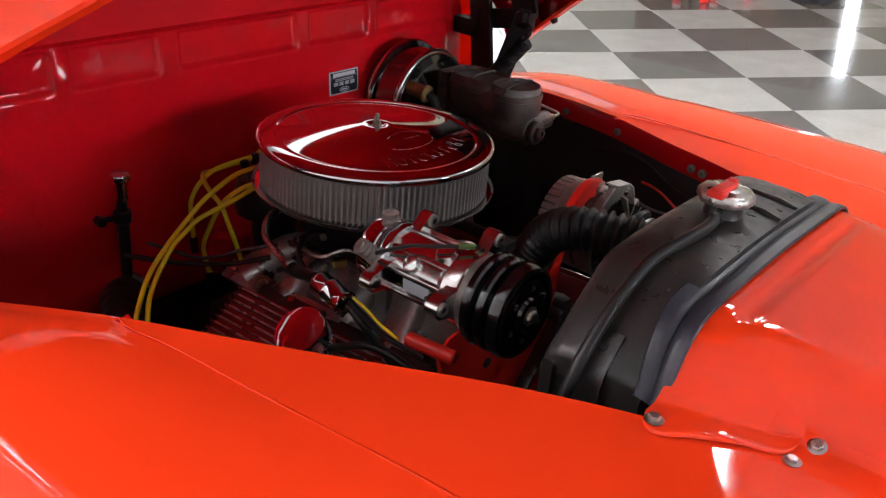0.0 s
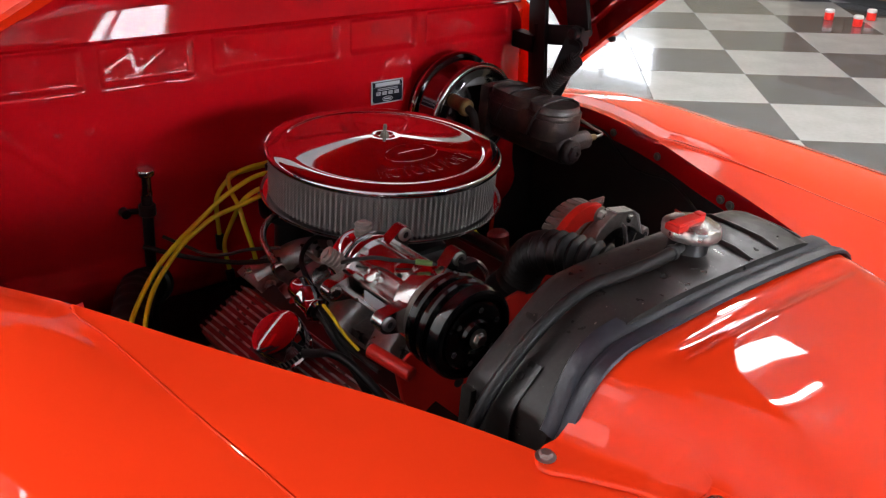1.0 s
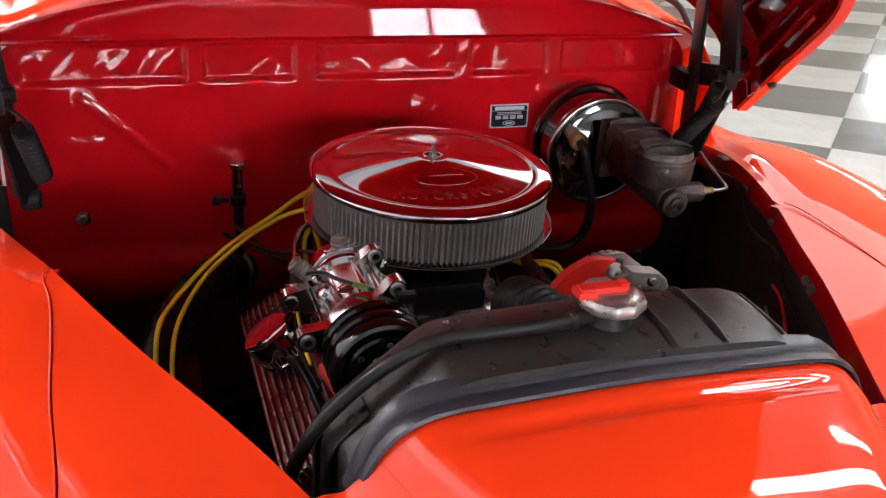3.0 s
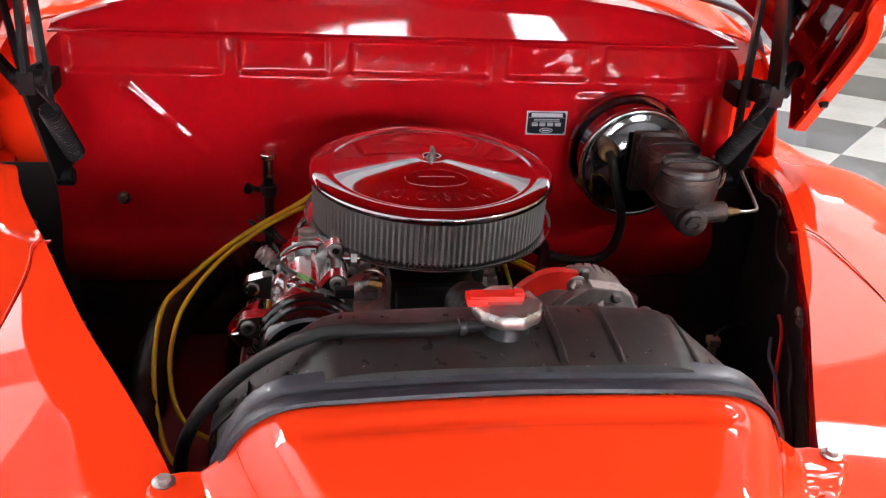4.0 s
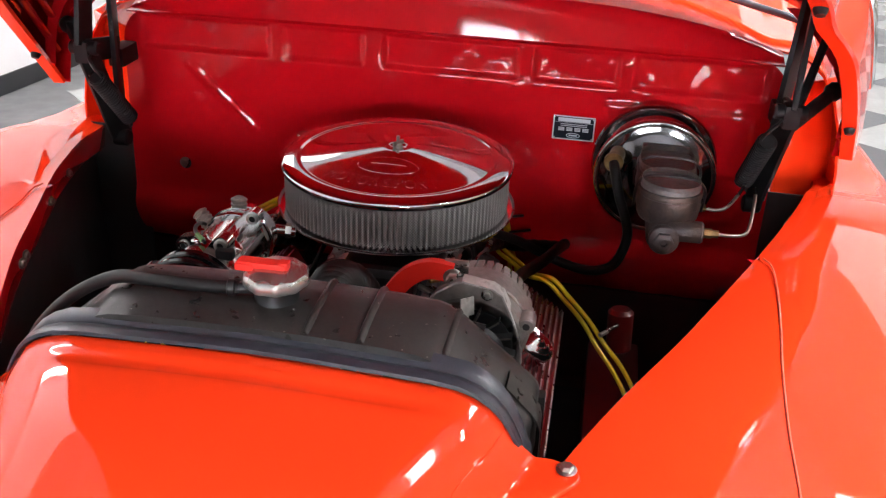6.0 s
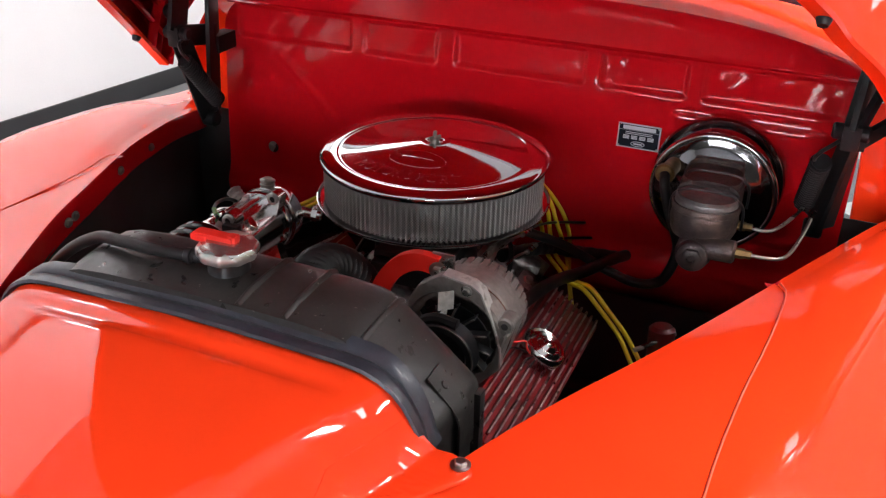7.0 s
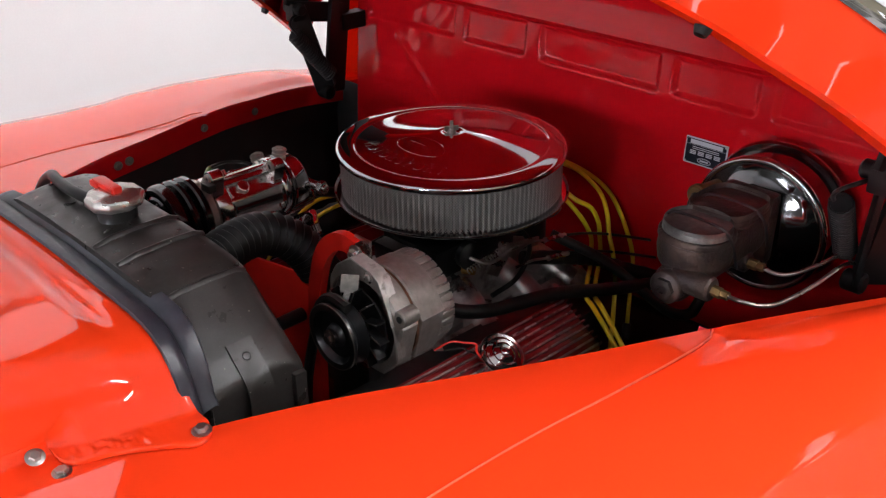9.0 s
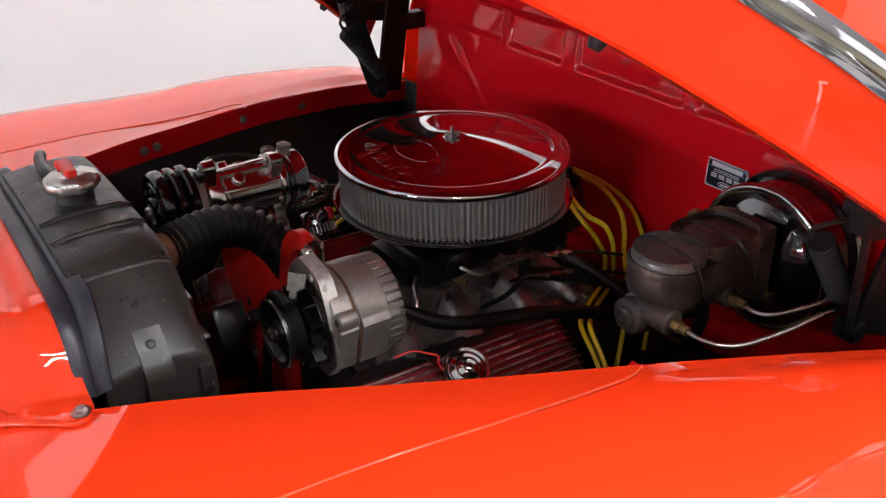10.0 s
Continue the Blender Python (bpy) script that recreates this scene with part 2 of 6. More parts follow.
def curve_at(table, s):
    """Smooth values between rows (key, value...) of a table."""
    keys = [r[0] for r in table]
    k = min(max(sum(q <= s for q in keys) - 1, 0), len(keys) - 2)
    t = min(max((s - keys[k]) / (keys[k + 1] - keys[k]), 0), 1)
    pick = lambda i: table[min(max(i, 0), len(table) - 1)]
    a, b, c, d = pick(k - 1), pick(k), pick(k + 1), pick(k + 2)
    out = []
    for n in range(1, len(b)):
        h = c[0] - b[0]
        m0 = (c[n] - a[n]) / (c[0] - a[0]) * h if c[0] != a[0] else 0
        m1 = (d[n] - b[n]) / (d[0] - b[0]) * h if d[0] != b[0] else 0
        out.append((2 * t**3 - 3 * t**2 + 1) * b[n] + (t**3 - 2 * t**2 + t) * m0 + (-2 * t**3 + 3 * t**2) * c[n] + (t**3 - t**2) * m1)
    return out


def steps_between(a, b, n):
    return [a + (b - a) * k / n for k in range(n + 1)]


def bolt_at(p, axis, r, h, parent, mat=None, name="bolt", washer=True):
    """A hexagon head on a washer."""
    m = frame_to(p, Vector(p) + Vector(axis))
    bm = lathe([(0, h), (r * 0.8, h), (r, h * 0.8), (r, 0.001), (0, 0.001)], m, 6)
    if washer:
        bm = join(bm, lathe([(r * 1.45, 0), (r * 1.5, h * 0.2), (r * 1.2, h * 0.3), (0, h * 0.3)], m, 20))
    return part(name, bm, mat or STEEL, parent, angle=30)


def bar(p0, p1, w, t, soft=0.003):
    """A flat bar between two points: w across, t thick (in x)."""
    m = frame_to(p0, p1)
    n = (Vector(p1) - Vector(p0)).length
    side = m.to_3x3() @ Vector((1, 0, 0))
    turn = 0 if abs(side.x) > 0.7 else 90
    return box((-t / 2, -w / 2, 0), (t / 2, w / 2, n), soft, m @ pose(0, 0, 0, 0, 0, turn))


# ---- the room ----
TILE, TURN_TILES, TX, TY, PARITY = 0.61, radians(-44.86), 4.544, 2.264, 0
floor = tagged(new("floor", to_mesh("floor", box((-3.1, -7, -0.12), (12.1, 12.1, -0.004)), GROUT, False)), "glossy checkered floor of dark and light grey tiles", "floor", kind="structure")
walls = (("wall_west", (-3.2, -7.1, 0), (-3.1, 12.1, 3.4), WALL, "plain white showroom wall above a black skirting"),
         ("wall_north", (-3.2, 12.1, 0), (12.2, 12.2, 3.4), WALL, "plain white showroom wall"))
for name, lo, hi, mat, label in walls:
    tagged(new(name, to_mesh(name, box(lo, hi), mat, False)), label, "wall", kind="structure")
tagged(new("ceiling", to_mesh("ceiling", box((-3.2, -7.1, 3.4), (12.2, 12.2, 3.5)), CEIL, False)), "pale suspended ceiling with lamp panels", "ceiling", kind="structure")
tagged(new("baseboard", to_mesh("baseboard", box((-3.1, -7.0, 0), (-3.085, 12.1, 0.11), 0.003), SKIRT)), "low black skirting along the white wall", "baseboard", kind="structure")

def wall_with_openings(name, axis, at, thick, a0, a1, height, openings, mat, label):
    """A wall of real thickness across x (axis 0) or y (axis 1), cut through by openings (from, to, sill, head)."""
    us = sorted({a0, a1, *(v for o in openings for v in o[:2])})
    zs = sorted({0.0, height, *(v for o in openings for v in o[2:])})
    pieces = []
    for u0, u1 in zip(us, us[1:]):
        for z0, z1 in zip(zs, zs[1:]):
            if not any(o[0] <= u0 < o[1] and o[2] <= z0 < o[3] for o in openings):
                lo, hi = ((at, u0, z0), (at + thick, u1, z1)) if axis == 0 else ((u0, at, z0), (u1, at + thick, z1))
                pieces.append(box(lo, hi))
    return tagged(new(name, to_mesh(name, join(*pieces), mat, False)), label, "wall", kind="structure")


def window(name, axis, at, o, panes, label):
    """A window's frame, bars and panes in an opening."""
    u0, u1, z0, z1 = o
    at3 = lambda u, z, d: (at + d, u, z) if axis == 0 else (u, at + d, z)
    w = thing(name, label, "window", at3(u0, z0, 0), kind="structure", room=True)
    def piece(ua, ub, za, zb, da, db, nm, mat):
        lo, hi = at3(ua, za, da), at3(ub, zb, db)
        return part(nm, box([min(p, q) for p, q in zip(lo, hi)], [max(p, q) for p, q in zip(lo, hi)], 0.003 if nm != "pane" else 0), mat, w)
    piece(u0, u1, z0, z0 + 0.05, 0, 0.06, "window_sill", WHITE)
    piece(u0, u1, z1 - 0.05, z1, 0, 0.06, "window_frame", WHITE)
    for k in range(panes + 1):
        c = u0 + 0.025 + (u1 - u0 - 0.05) * k / panes
        piece(c - 0.025, c + 0.025, z0 + 0.05, z1 - 0.05, 0.002, 0.058, "window_frame", WHITE)
        if k < panes:
            d = u0 + 0.025 + (u1 - u0 - 0.05) * (k + 1) / panes
            piece(c + 0.025, d - 0.025, z0 + 0.05, z1 - 0.05, 0.027, 0.033, "pane", GLASS).visible_shadow = False


EAST, SOUTH = 7.6, -7.0
# the first opening is a doorway, cut low so that the hood doesn't mirror it
EAST_OPEN = [(1.42, 1.84, 0.0, 0.84), (5.05, 7.35, 0.88, 1.46)]
# the first, wide opening is unseen and added to light the firewall's upper part
SOUTH_OPEN = [(-1.0, 0.9, 0.95, 1.95), (1.9, 3.2, 1.20, 2.35)]
wall_with_openings("wall_east", 0, EAST, 0.12, -7.0, 12.1, 3.4, EAST_OPEN, BEIGE, "beige wall with a doorway cut low and a window")
wall_with_openings("wall_south", 1, SOUTH - 0.12, 0.12, -3.2, 12.2, 3.4, SOUTH_OPEN, DUSK, "dull taupe wall with two front windows, one added for light")
window("window_1", 0, EAST, EAST_OPEN[1], 3, "wide white-framed window letting in daylight")
window("window_3", 1, SOUTH - 0.09, SOUTH_OPEN[1], 2, "white-framed shop window letting in daylight")
window("window_2", 1, SOUTH - 0.09, SOUTH_OPEN[0], 3, "white-framed front window added to light the firewall")
for o in EAST_OPEN:
    tagged(new("backdrop", to_mesh("backdrop", box((EAST + 0.5, o[0] - 0.4, o[2] - 0.3), (EAST + 0.52, o[1] + 0.4, o[3] + 0.3)), SKYGLOW, False)), "bright daylight outside the opening", "backdrop", kind="structure")
for o in SOUTH_OPEN:
    tagged(new("backdrop", to_mesh("backdrop", box((o[0] - 0.5, SOUTH - 0.72, o[2] - 0.4), (o[1] + 0.5, SOUTH - 0.70, o[3] + 0.4)), FRONTGLOW, False)), "bright glow outside a front window", "backdrop", kind="structure")

# ceiling strip lamps
def strip_lamp(x, y):
    t = thing("ceiling_light", "white twin-tube ceiling strip lamp, lit", "ceiling light", (x, y, 3.4), "ceiling lights", room=True)
    part("housing", box((x - 0.63, y - 0.11, 3.355), (x + 0.63, y + 0.11, 3.4), 0.006), WHITE, t)
    for s in (-0.024, 0.024):
        part("tube", cyl((x - 0.60, y + s, 3.325), (x + 0.60, y + s, 3.325), 0.022, 12), GLOW, t)
    for e in (-0.615, 0.615):
        part("end_cap", box((x + e - 0.015, y - 0.09, 3.30), (x + e + 0.015, y + 0.09, 3.356), 0.004), WHITE, t)


for lx, ly in LAMPS:
    strip_lamp(lx, ly)


for x0, x1, y0, y1, glow in PANELS:
    t = thing("ceiling_panel", "wide white glowing ceiling panel", "ceiling light", (x0, y0, 3.4), "ceiling panel lamps", room=True)
    part("frame", join(box((x0 - 0.03, y0 - 0.03, 3.36), (x1 + 0.03, y0, 3.4), 0.004), box((x0 - 0.03, y1, 3.36), (x1 + 0.03, y1 + 0.03, 3.4), 0.004), box((x0 - 0.03, y0, 3.361), (x0, y1, 3.4), 0.004), box((x1, y0, 3.361), (x1 + 0.03, y1, 3.4), 0.004)), WHITE, t)
    part("diffuser", box((x0, y0, 3.372), (x1, y1, 3.392)), material("panel_diffuser", (0.97, 0.975, 1.0), 0.5, emit=glow), t)
# ---- the car's body ----
car = thing("car", "orange-red vintage car with its hood raised, parked on tiles", "car", (0, 0.2, 0))

# inner edge of the front fender: y, x, z; and where its upper seam runs: y, x
EDGE = [(-1.12, 0.20, 0.79), (-0.95, 0.20, 0.838), (-0.80, 0.215, 0.858), (-0.70, 0.262, 0.868), (-0.614, 0.294, 0.872), (-0.504, 0.345, 0.873), (-0.37, 0.411, 0.868),
        (-0.26, 0.460, 0.862), (-0.10, 0.531, 0.856), (0.065, 0.595, 0.840), (0.17, 0.630, 0.824), (0.28, 0.662, 0.800), (0.40, 0.700, 0.775), (0.80, 0.745, 0.745)]
SEAM = [(-1.12, 0.470), (-0.80, 0.498), (-0.60, 0.507), (-0.52, 0.510), (-0.41, 0.519), (-0.30, 0.532), (-0.20, 0.541), (-0.14, 0.541), (-0.114, 0.5275)]
TOP = [(-1.12, 0.80), (-0.95, 0.845), (-0.75, 0.868), (-0.5, 0.873), (-0.3, 0.870), (-0.1, 0.862), (0.07, 0.850), (0.2, 0.830), (0.3, 0.805), (0.45, 0.775), (0.80, 0.745)]
# the other fender lies lower and its seam runs straighter. y, and by how much inwards and down: first at the hood opening, then from the seam outwards
SAG = [(-1.12, 0.0, 0.0), (-0.40, 0.0, 0.0), (-0.26, 0.002, 0.003), (-0.10, 0.007, 0.009), (0.065, 0.006, 0.018), (0.30, 0.003, 0.018), (0.80, 0.0, 0.015)]
SAG_OUT = [(-1.12, 0.010, 0.006), (-0.56, 0.013, 0.010), (-0.41, 0.013, 0.012), (-0.30, 0.022, 0.015), (-0.20, 0.025, 0.014), (-0.13, 0.014, 0.011), (-0.06, 0.007, 0.012), (0.065, 0.006, 0.018), (0.30, 0.003, 0.018), (0.80, 0.0, 0.015)]
FALL = [(0.0, 0.0), (0.10, 0.002), (0.19, 0.009), (0.27, 0.032), (0.33, 0.078), (0.37, 0.15), (0.395, 0.25), (0.41, 0.42), (0.405, 0.55)]


FALL_STEPS = [(i, x, z) for i, (x, z) in enumerate(FALL)]


def fender_rows(y0, y1, n, start, end, m):
    """Rows across a fender from start(y) to end(y), or over the crown and down the outside where there is no end."""
    rows = []
    for y in steps_between(y0, y1, n):
        xe, ze = curve_at(EDGE, y)
        zt = curve_at(TOP, y)[0]
        a, b = start(y), end(y)
        crown = max(0.54, a + 0.02)
        row = []
        for k in range(m + 1):
            if b is None and k > 5:
                fx, fz = curve_at(FALL_STEPS, (k - 5) / (m - 5) * (len(FALL) - 1))
                row.append((crown + fx * (0.95 - crown) / 0.41, y, zt - fz))
            else:
                x = a + (crown - a) * k / 5 if b is None else a + (b - a) * k / m
                row.append((x, y, ze + (zt - ze) * min(1, max(0, (x - xe) / 0.12))))
        rows.append(row)
    return rows


seam = lambda y: curve_at(SEAM, y)[0]
edge = lambda y: curve_at(EDGE, y)[0]


def sagged(bm):
    for v in bm.verts:
        near, far = curve_at(SAG, v.co.y), curve_at(SAG_OUT, v.co.y)
        w = min(1.0, max(0.0, (v.co.x - edge(v.co.y)) / max(0.012, seam(v.co.y) - edge(v.co.y))))
        v.co.x -= near[0] + (far[0] - near[0]) * w
        v.co.z -= near[1] + (far[1] - near[1]) * w
    return mirrored(bm)


def fender(flip):
    """The fender behind the seam and outside it, and the catwalk panel between seam and hood opening."""
    out = lambda y: seam(y) + 0.0009 if y < -0.114 else edge(y) + 0.004
    main = part("fender", (lambda b: sagged(b) if flip else b)(sheet(fender_rows(-1.12, 0.80, 96, out, lambda y: None, 45), 0.003)), PAINT, car, "glossy orange-red front fender", 60)
    rear = sheet([[(edge(y) + 0.006, y, curve_at(EDGE, y)[1] - 0.045), (edge(y) + 0.001, y, curve_at(EDGE, y)[1] - 0.006), (edge(y) + 0.0035, y, curve_at(EDGE, y)[1] - 0.0005)] for y in steps_between(-1.12, 0.80, 80)], 0.002)
    part("flange", sagged(rear) if flip else rear, RED, main, "", 60)
    walk_panel = sheet(fender_rows(-1.12, -0.116, 60, lambda y: edge(y) + 0.004, lambda y: seam(y) - 0.0009, 8), 0.003)
    part("catwalk_panel", sagged(walk_panel) if flip else walk_panel, PAINT, car, "glossy orange-red catwalk panel beside the hood opening", 60)
    under = sheet([[(seam(y) - 0.015, y, curve_at(TOP, y)[0] - 0.006), (seam(y) + 0.015, y, curve_at(TOP, y)[0] - 0.006)] for y in steps_between(-1.1, -0.12, 40)], 0.002)
    part("seam_strip", sagged(under) if flip else under, RED, main, "dark red joint under the fender seam")
    # bead along the seam; on the unflipped side its highlight is painted pale
    lip_line = tube([(seam(y) + (0.0021 if flip else 0.0012), y, curve_at(TOP, y)[0] - (0.0004 if flip else 0.0)) for y in steps_between(-1.1, -0.125, 60)], 0.0011, 8, 0)
    part("rolled_edge", sagged(lip_line) if flip else lip_line, PAINT if flip else GLINT_EDGE, main, "" if flip else "rolled edge with its highlight painted pale")
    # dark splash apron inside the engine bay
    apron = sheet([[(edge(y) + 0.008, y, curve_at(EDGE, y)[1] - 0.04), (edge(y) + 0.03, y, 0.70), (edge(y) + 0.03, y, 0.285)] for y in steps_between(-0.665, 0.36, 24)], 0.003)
    # black panel in place of the shade where the firewall meets the apron
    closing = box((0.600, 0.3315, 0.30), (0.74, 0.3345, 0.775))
    part("closing_panel", mirrored(closing) if flip else closing, DARK, car, "black panel standing for shade between apron and firewall")
    part("splash_apron", mirrored(apron) if flip else apron, DARK, car, "matt black splash apron inside the engine bay")
    s = -1 if flip else 1
    for y in (-0.32, -0.345, -0.13, 0.02):
        xe, ze = curve_at(EDGE, y)
        if flip:
            inward, down = curve_at(SAG, y)
            xe, ze = xe - inward, ze - down
        bolt_at((s * (xe + 0.0), y, ze - 0.024), (-s, 0, 0), 0.0052, 0.005, main, STUD)
    return main


fender(False)
fender(True)

# ---- nose panel between the fenders ----
NOSE_X = [0.0, 0.06, 0.12, 0.17, 0.195, 0.212, 0.226, 0.237, 0.245, 0.251, 0.256, 0.262]
NOSE_Z = [0.0, -0.001, -0.003, -0.005, -0.008, -0.014, -0.023, -0.035, -0.048, -0.060, -0.074, -0.086]
NOSE_SIDE = [(k, NOSE_X[k], NOSE_Z[k]) for k in range(len(NOSE_X))]
# y, height of the crown, width, depth of the sides
NOSE = [(-1.16, 0.70, 0.50, 1.6), (-1.08, 0.80, 0.55, 1.4), (-0.98, 0.868, 0.61, 1.2), (-0.88, 0.910, 0.67, 1.06), (-0.82, 0.927, 0.715, 1.02), (-0.757, 0.939, 0.785, 1.0), (-0.70, 0.944, 0.885, 1.0), (-0.66, 0.9462, 0.955, 1.0), (-0.622, 0.947, 1.0, 1.0)]


def nose_point(y, k, side):
    zc, w, d = curve_at(NOSE, y)
    across, drop = curve_at(NOSE_SIDE, k)
    x, z = across * w, zc + drop * d
    if -0.664 < y < -0.640:
        z -= 0.0036 * (1.0 - 0.85 * min(1.0, max(0.0, (k - 2) / 2))) * max(0.0, min(1.0, 5 - k)) * math.sin((y + 0.664) / 0.024 * math.pi)
    return (side * x, y, z)


def nose_width(y, z):
    """Half the width of the nose panel at a height."""
    k0, k1 = 2.0, len(NOSE_X) - 1.0
    for _ in range(16):
        mid = (k0 + k1) / 2
        k0, k1 = (mid, k1) if nose_point(y, mid, 1)[2] > z else (k0, mid)
    return nose_point(y, k0, 1)[0]


ny = steps_between(-1.16, -0.70, 60) + [-0.69, -0.68, -0.67, -0.664, -0.660, -0.656, -0.652, -0.648, -0.644, -0.640, -0.634, -0.628, -0.624, -0.622]
order = [(k, -1) for k in range(len(NOSE_X) - 1, 0, -1)] + [(k, 1) for k in range(len(NOSE_X))]
nose = part("nose_panel", sheet([[nose_point(y, k / 3, s) for k, s in [(k, -1) for k in range(33, 0, -1)] + [(k, 1) for k in range(34)]] for y in ny], 0.003), PAINT, car, "glossy orange-red nose panel with bolted flanges", 60)
# y, root of the flange, its outer edge, its height
EAR = [(-0.618, 0.256, 0.290, 0.8745), (-0.622, 0.255, 0.301, 0.875), (-0.630, 0.253, 0.310, 0.8755), (-0.640, 0.250, 0.3135, 0.876), (-0.650, 0.247, 0.309, 0.876), (-0.660, 0.244, 0.300, 0.876),
       (-0.685, 0.236, 0.281, 0.875), (-0.704, 0.229, 0.267, 0.8735), (-0.730, 0.219, 0.252, 0.870), (-0.738, 0.216, 0.243, 0.869), (-0.741, 0.215, 0.232, 0.869)]
LOWER = [(-0.708, 0.226, 0.250, 0.866), (-0.716, 0.224, 0.257, 0.8655), (-0.734, 0.217, 0.259, 0.864), (-0.76, 0.205, 0.250, 0.861), (-0.80, 0.190, 0.235, 0.855), (-0.86, 0.172, 0.214, 0.842), (-0.95, 0.15, 0.20, 0.815)]


def flange_rows(table, s, n, full):
    """A flange that leaves the side of the nose in a hollow curve, puckered where the steel was drawn."""
    rows = []
    for y in steps_between(table[0][0], table[-1][0], n):
        _, w1, z = curve_at(table[::-1], y)
        rise = full * min(1.0, 0.3 + abs(y - table[-1][0]) / 0.04)
        row = []
        for h in (1.0, 0.8, 0.6, 0.42, 0.27, 0.15, 0.07, 0.02):
            x = nose_width(y, z + rise * h) + 0.0006 + 0.5 * rise * (1 - h) ** 2.2
            row.append((min(x, w1 - 0.012 + 0.006 * (1 - h)), z + rise * h))
        x0 = row[-1][0]
        for f in (0.12, 0.24, 0.36, 0.48, 0.60, 0.72, 0.84):
            x = x0 + (w1 - 0.003 - x0) * f
            pucker = (1.0 if s > 0 else 0.3) * math.exp(-((y + 0.700) / 0.034) ** 2) * math.sin(math.pi * f)
            wave = 0.0004 * math.sin(y * 140) * f + pucker * (0.0026 * noise.noise(Vector((x * 95, y * 95, s * 3.0))) + 0.0016 * noise.noise(Vector((x * 210, y * 210, 7.0 + s))))
            row.append((x, z + wave))
        row += [(w1 - 0.003, z + 0.0002), (w1 - 0.0006, z - 0.0008), (w1, z - 0.0035)]
        rows.append([(s * x, y, h) for x, h in row])
    return rows


for s in (1, -1):
    # flange that laps over the fender, a second one below it, and their bolts
    part("flange", sheet(flange_rows(EAR, s, 110, 0.030), 0.002), PAINT, nose, "", 60)
    part("flange", sheet(flange_rows(LOWER, s, 40, 0.010), 0.002), PAINT, nose, "", 60)
    bolt_at((s * 0.300, -0.632, 0.8765), (0, 0, 1), 0.0065, 0.006, nose)
    bolt_at((s * 0.222, -0.757, 0.873), (s * 0.5, 0, 1), 0.0060, 0.006, nose)
    bolt_at((s * 0.247, -0.745, 0.864), (0, 0, 1), 0.0062, 0.005, nose)

# rubber strip between nose panel and radiator
def arch(y, dz, grow, k, side):
    y = -0.6255 + (y + 0.6255) * (1 - 0.22 * min(1, max(0, (k - 4) / 6)))
    return (side * (NOSE_X[k] + grow * min(1, k / 5)), y, 0.947 + NOSE_Z[k] * 1.0 + dz * (1 - 0.4 * min(1, k / 9)))


strip_rows = [(-0.6255, 0.004, 0.001), (-0.624, 0.0075, 0.003), (-0.616, 0.0085, 0.004), (-0.607, 0.0065, 0.0035), (-0.605, 0.003, 0.002), (-0.603, 0.006, 0.003), (-0.595, 0.010, 0.004), (-0.585, 0.011, 0.004), (-0.582, 0.006, 0.002)]
part("weatherstrip", sheet([[arch(y, dz, g, k, s) for k, s in order] for y, dz, g in strip_rows], 0.003), SEAL, car, "grey rubber weatherstrip along the nose panel", 50)

# ---- firewall and cowl ----
FW_Y, FW_LEAN = 0.331, 0.067


def fw(x, z, out=0.0):
    """A place on the firewall, out metres in front of it."""
    return (x, FW_Y + (z - 0.95) * FW_LEAN - out, z)


PADS = [(-0.580, -0.318, 0.938, 1.006, -0.0075, 0.010), (-0.298, -0.138, 0.938, 1.006, -0.0075, 0.010), (-0.108, 0.148, 0.938, 1.006, -0.0075, 0.010), (0.170, 0.327, 0.938, 1.006, -0.0075, 0.010),
        (0.348, 0.582, 0.938, 1.006, -0.0075, 0.010), (-0.565, -0.44, 0.805, 0.862, 0.002, 0.02), (0.30, 0.57, 0.70, 0.922, 0.004, 0.014)]


def ease(t):
    t = min(1.0, max(0.0, t))
    return t * t * (3 - 2 * t)


def press(x, z):
    """How far the sheet metal stands out: pressed panels, a slanted bead and the slight waves of old steel."""
    out = 0.0006 * math.sin(x * 21 + 1.3) * math.sin(z * 34) + 0.00035 * math.sin(x * 47 + z * 29) + 0.0003 * math.sin(x * 83 - z * 61 + 2)
    for x0, x1, z0, z1, h, r in PADS:
        dx, dz = min(x - x0, x1 - x) / r, min(z - z0, z1 - z) / r
        if dx > 0 and dz > 0:
            d = 1 - math.hypot(max(0, 1 - dx), max(0, 1 - dz))
            out += h * ease(d)
    ux, uz = 0.122, -0.112
    t = min(1, max(0, ((x + 0.482) * ux + (z - 0.915) * uz) / (ux * ux + uz * uz)))
    d = math.hypot(x + 0.482 - ux * t, z - 0.915 - uz * t)
    # rounded shoulder over the toe board, which rolls back into the dark
    shoulder = 0.010 * ease((0.665 - z) / 0.045) - 0.10 * (max(0.0, 0.635 - z) / 0.135) ** 2
    return out + 0.0030 * ease(1 - d / 0.014) + shoulder


outline = [(z, 0.612) for z in steps_between(0.50, 0.95, 116)]
for a in steps_between(0, 90, 24)[1:]:
    outline.append((0.95 + 0.062 * math.sin(radians(a)), 0.612 - 0.055 * (1 - math.cos(radians(a)))))
firewall = part("firewall", sheet([[fw(w * u, z, press(w * u, z)) for u in steps_between(-1, 1, 300)] for z, w in outline]), RED, car, "glossy red painted firewall with pressed panels", 70)
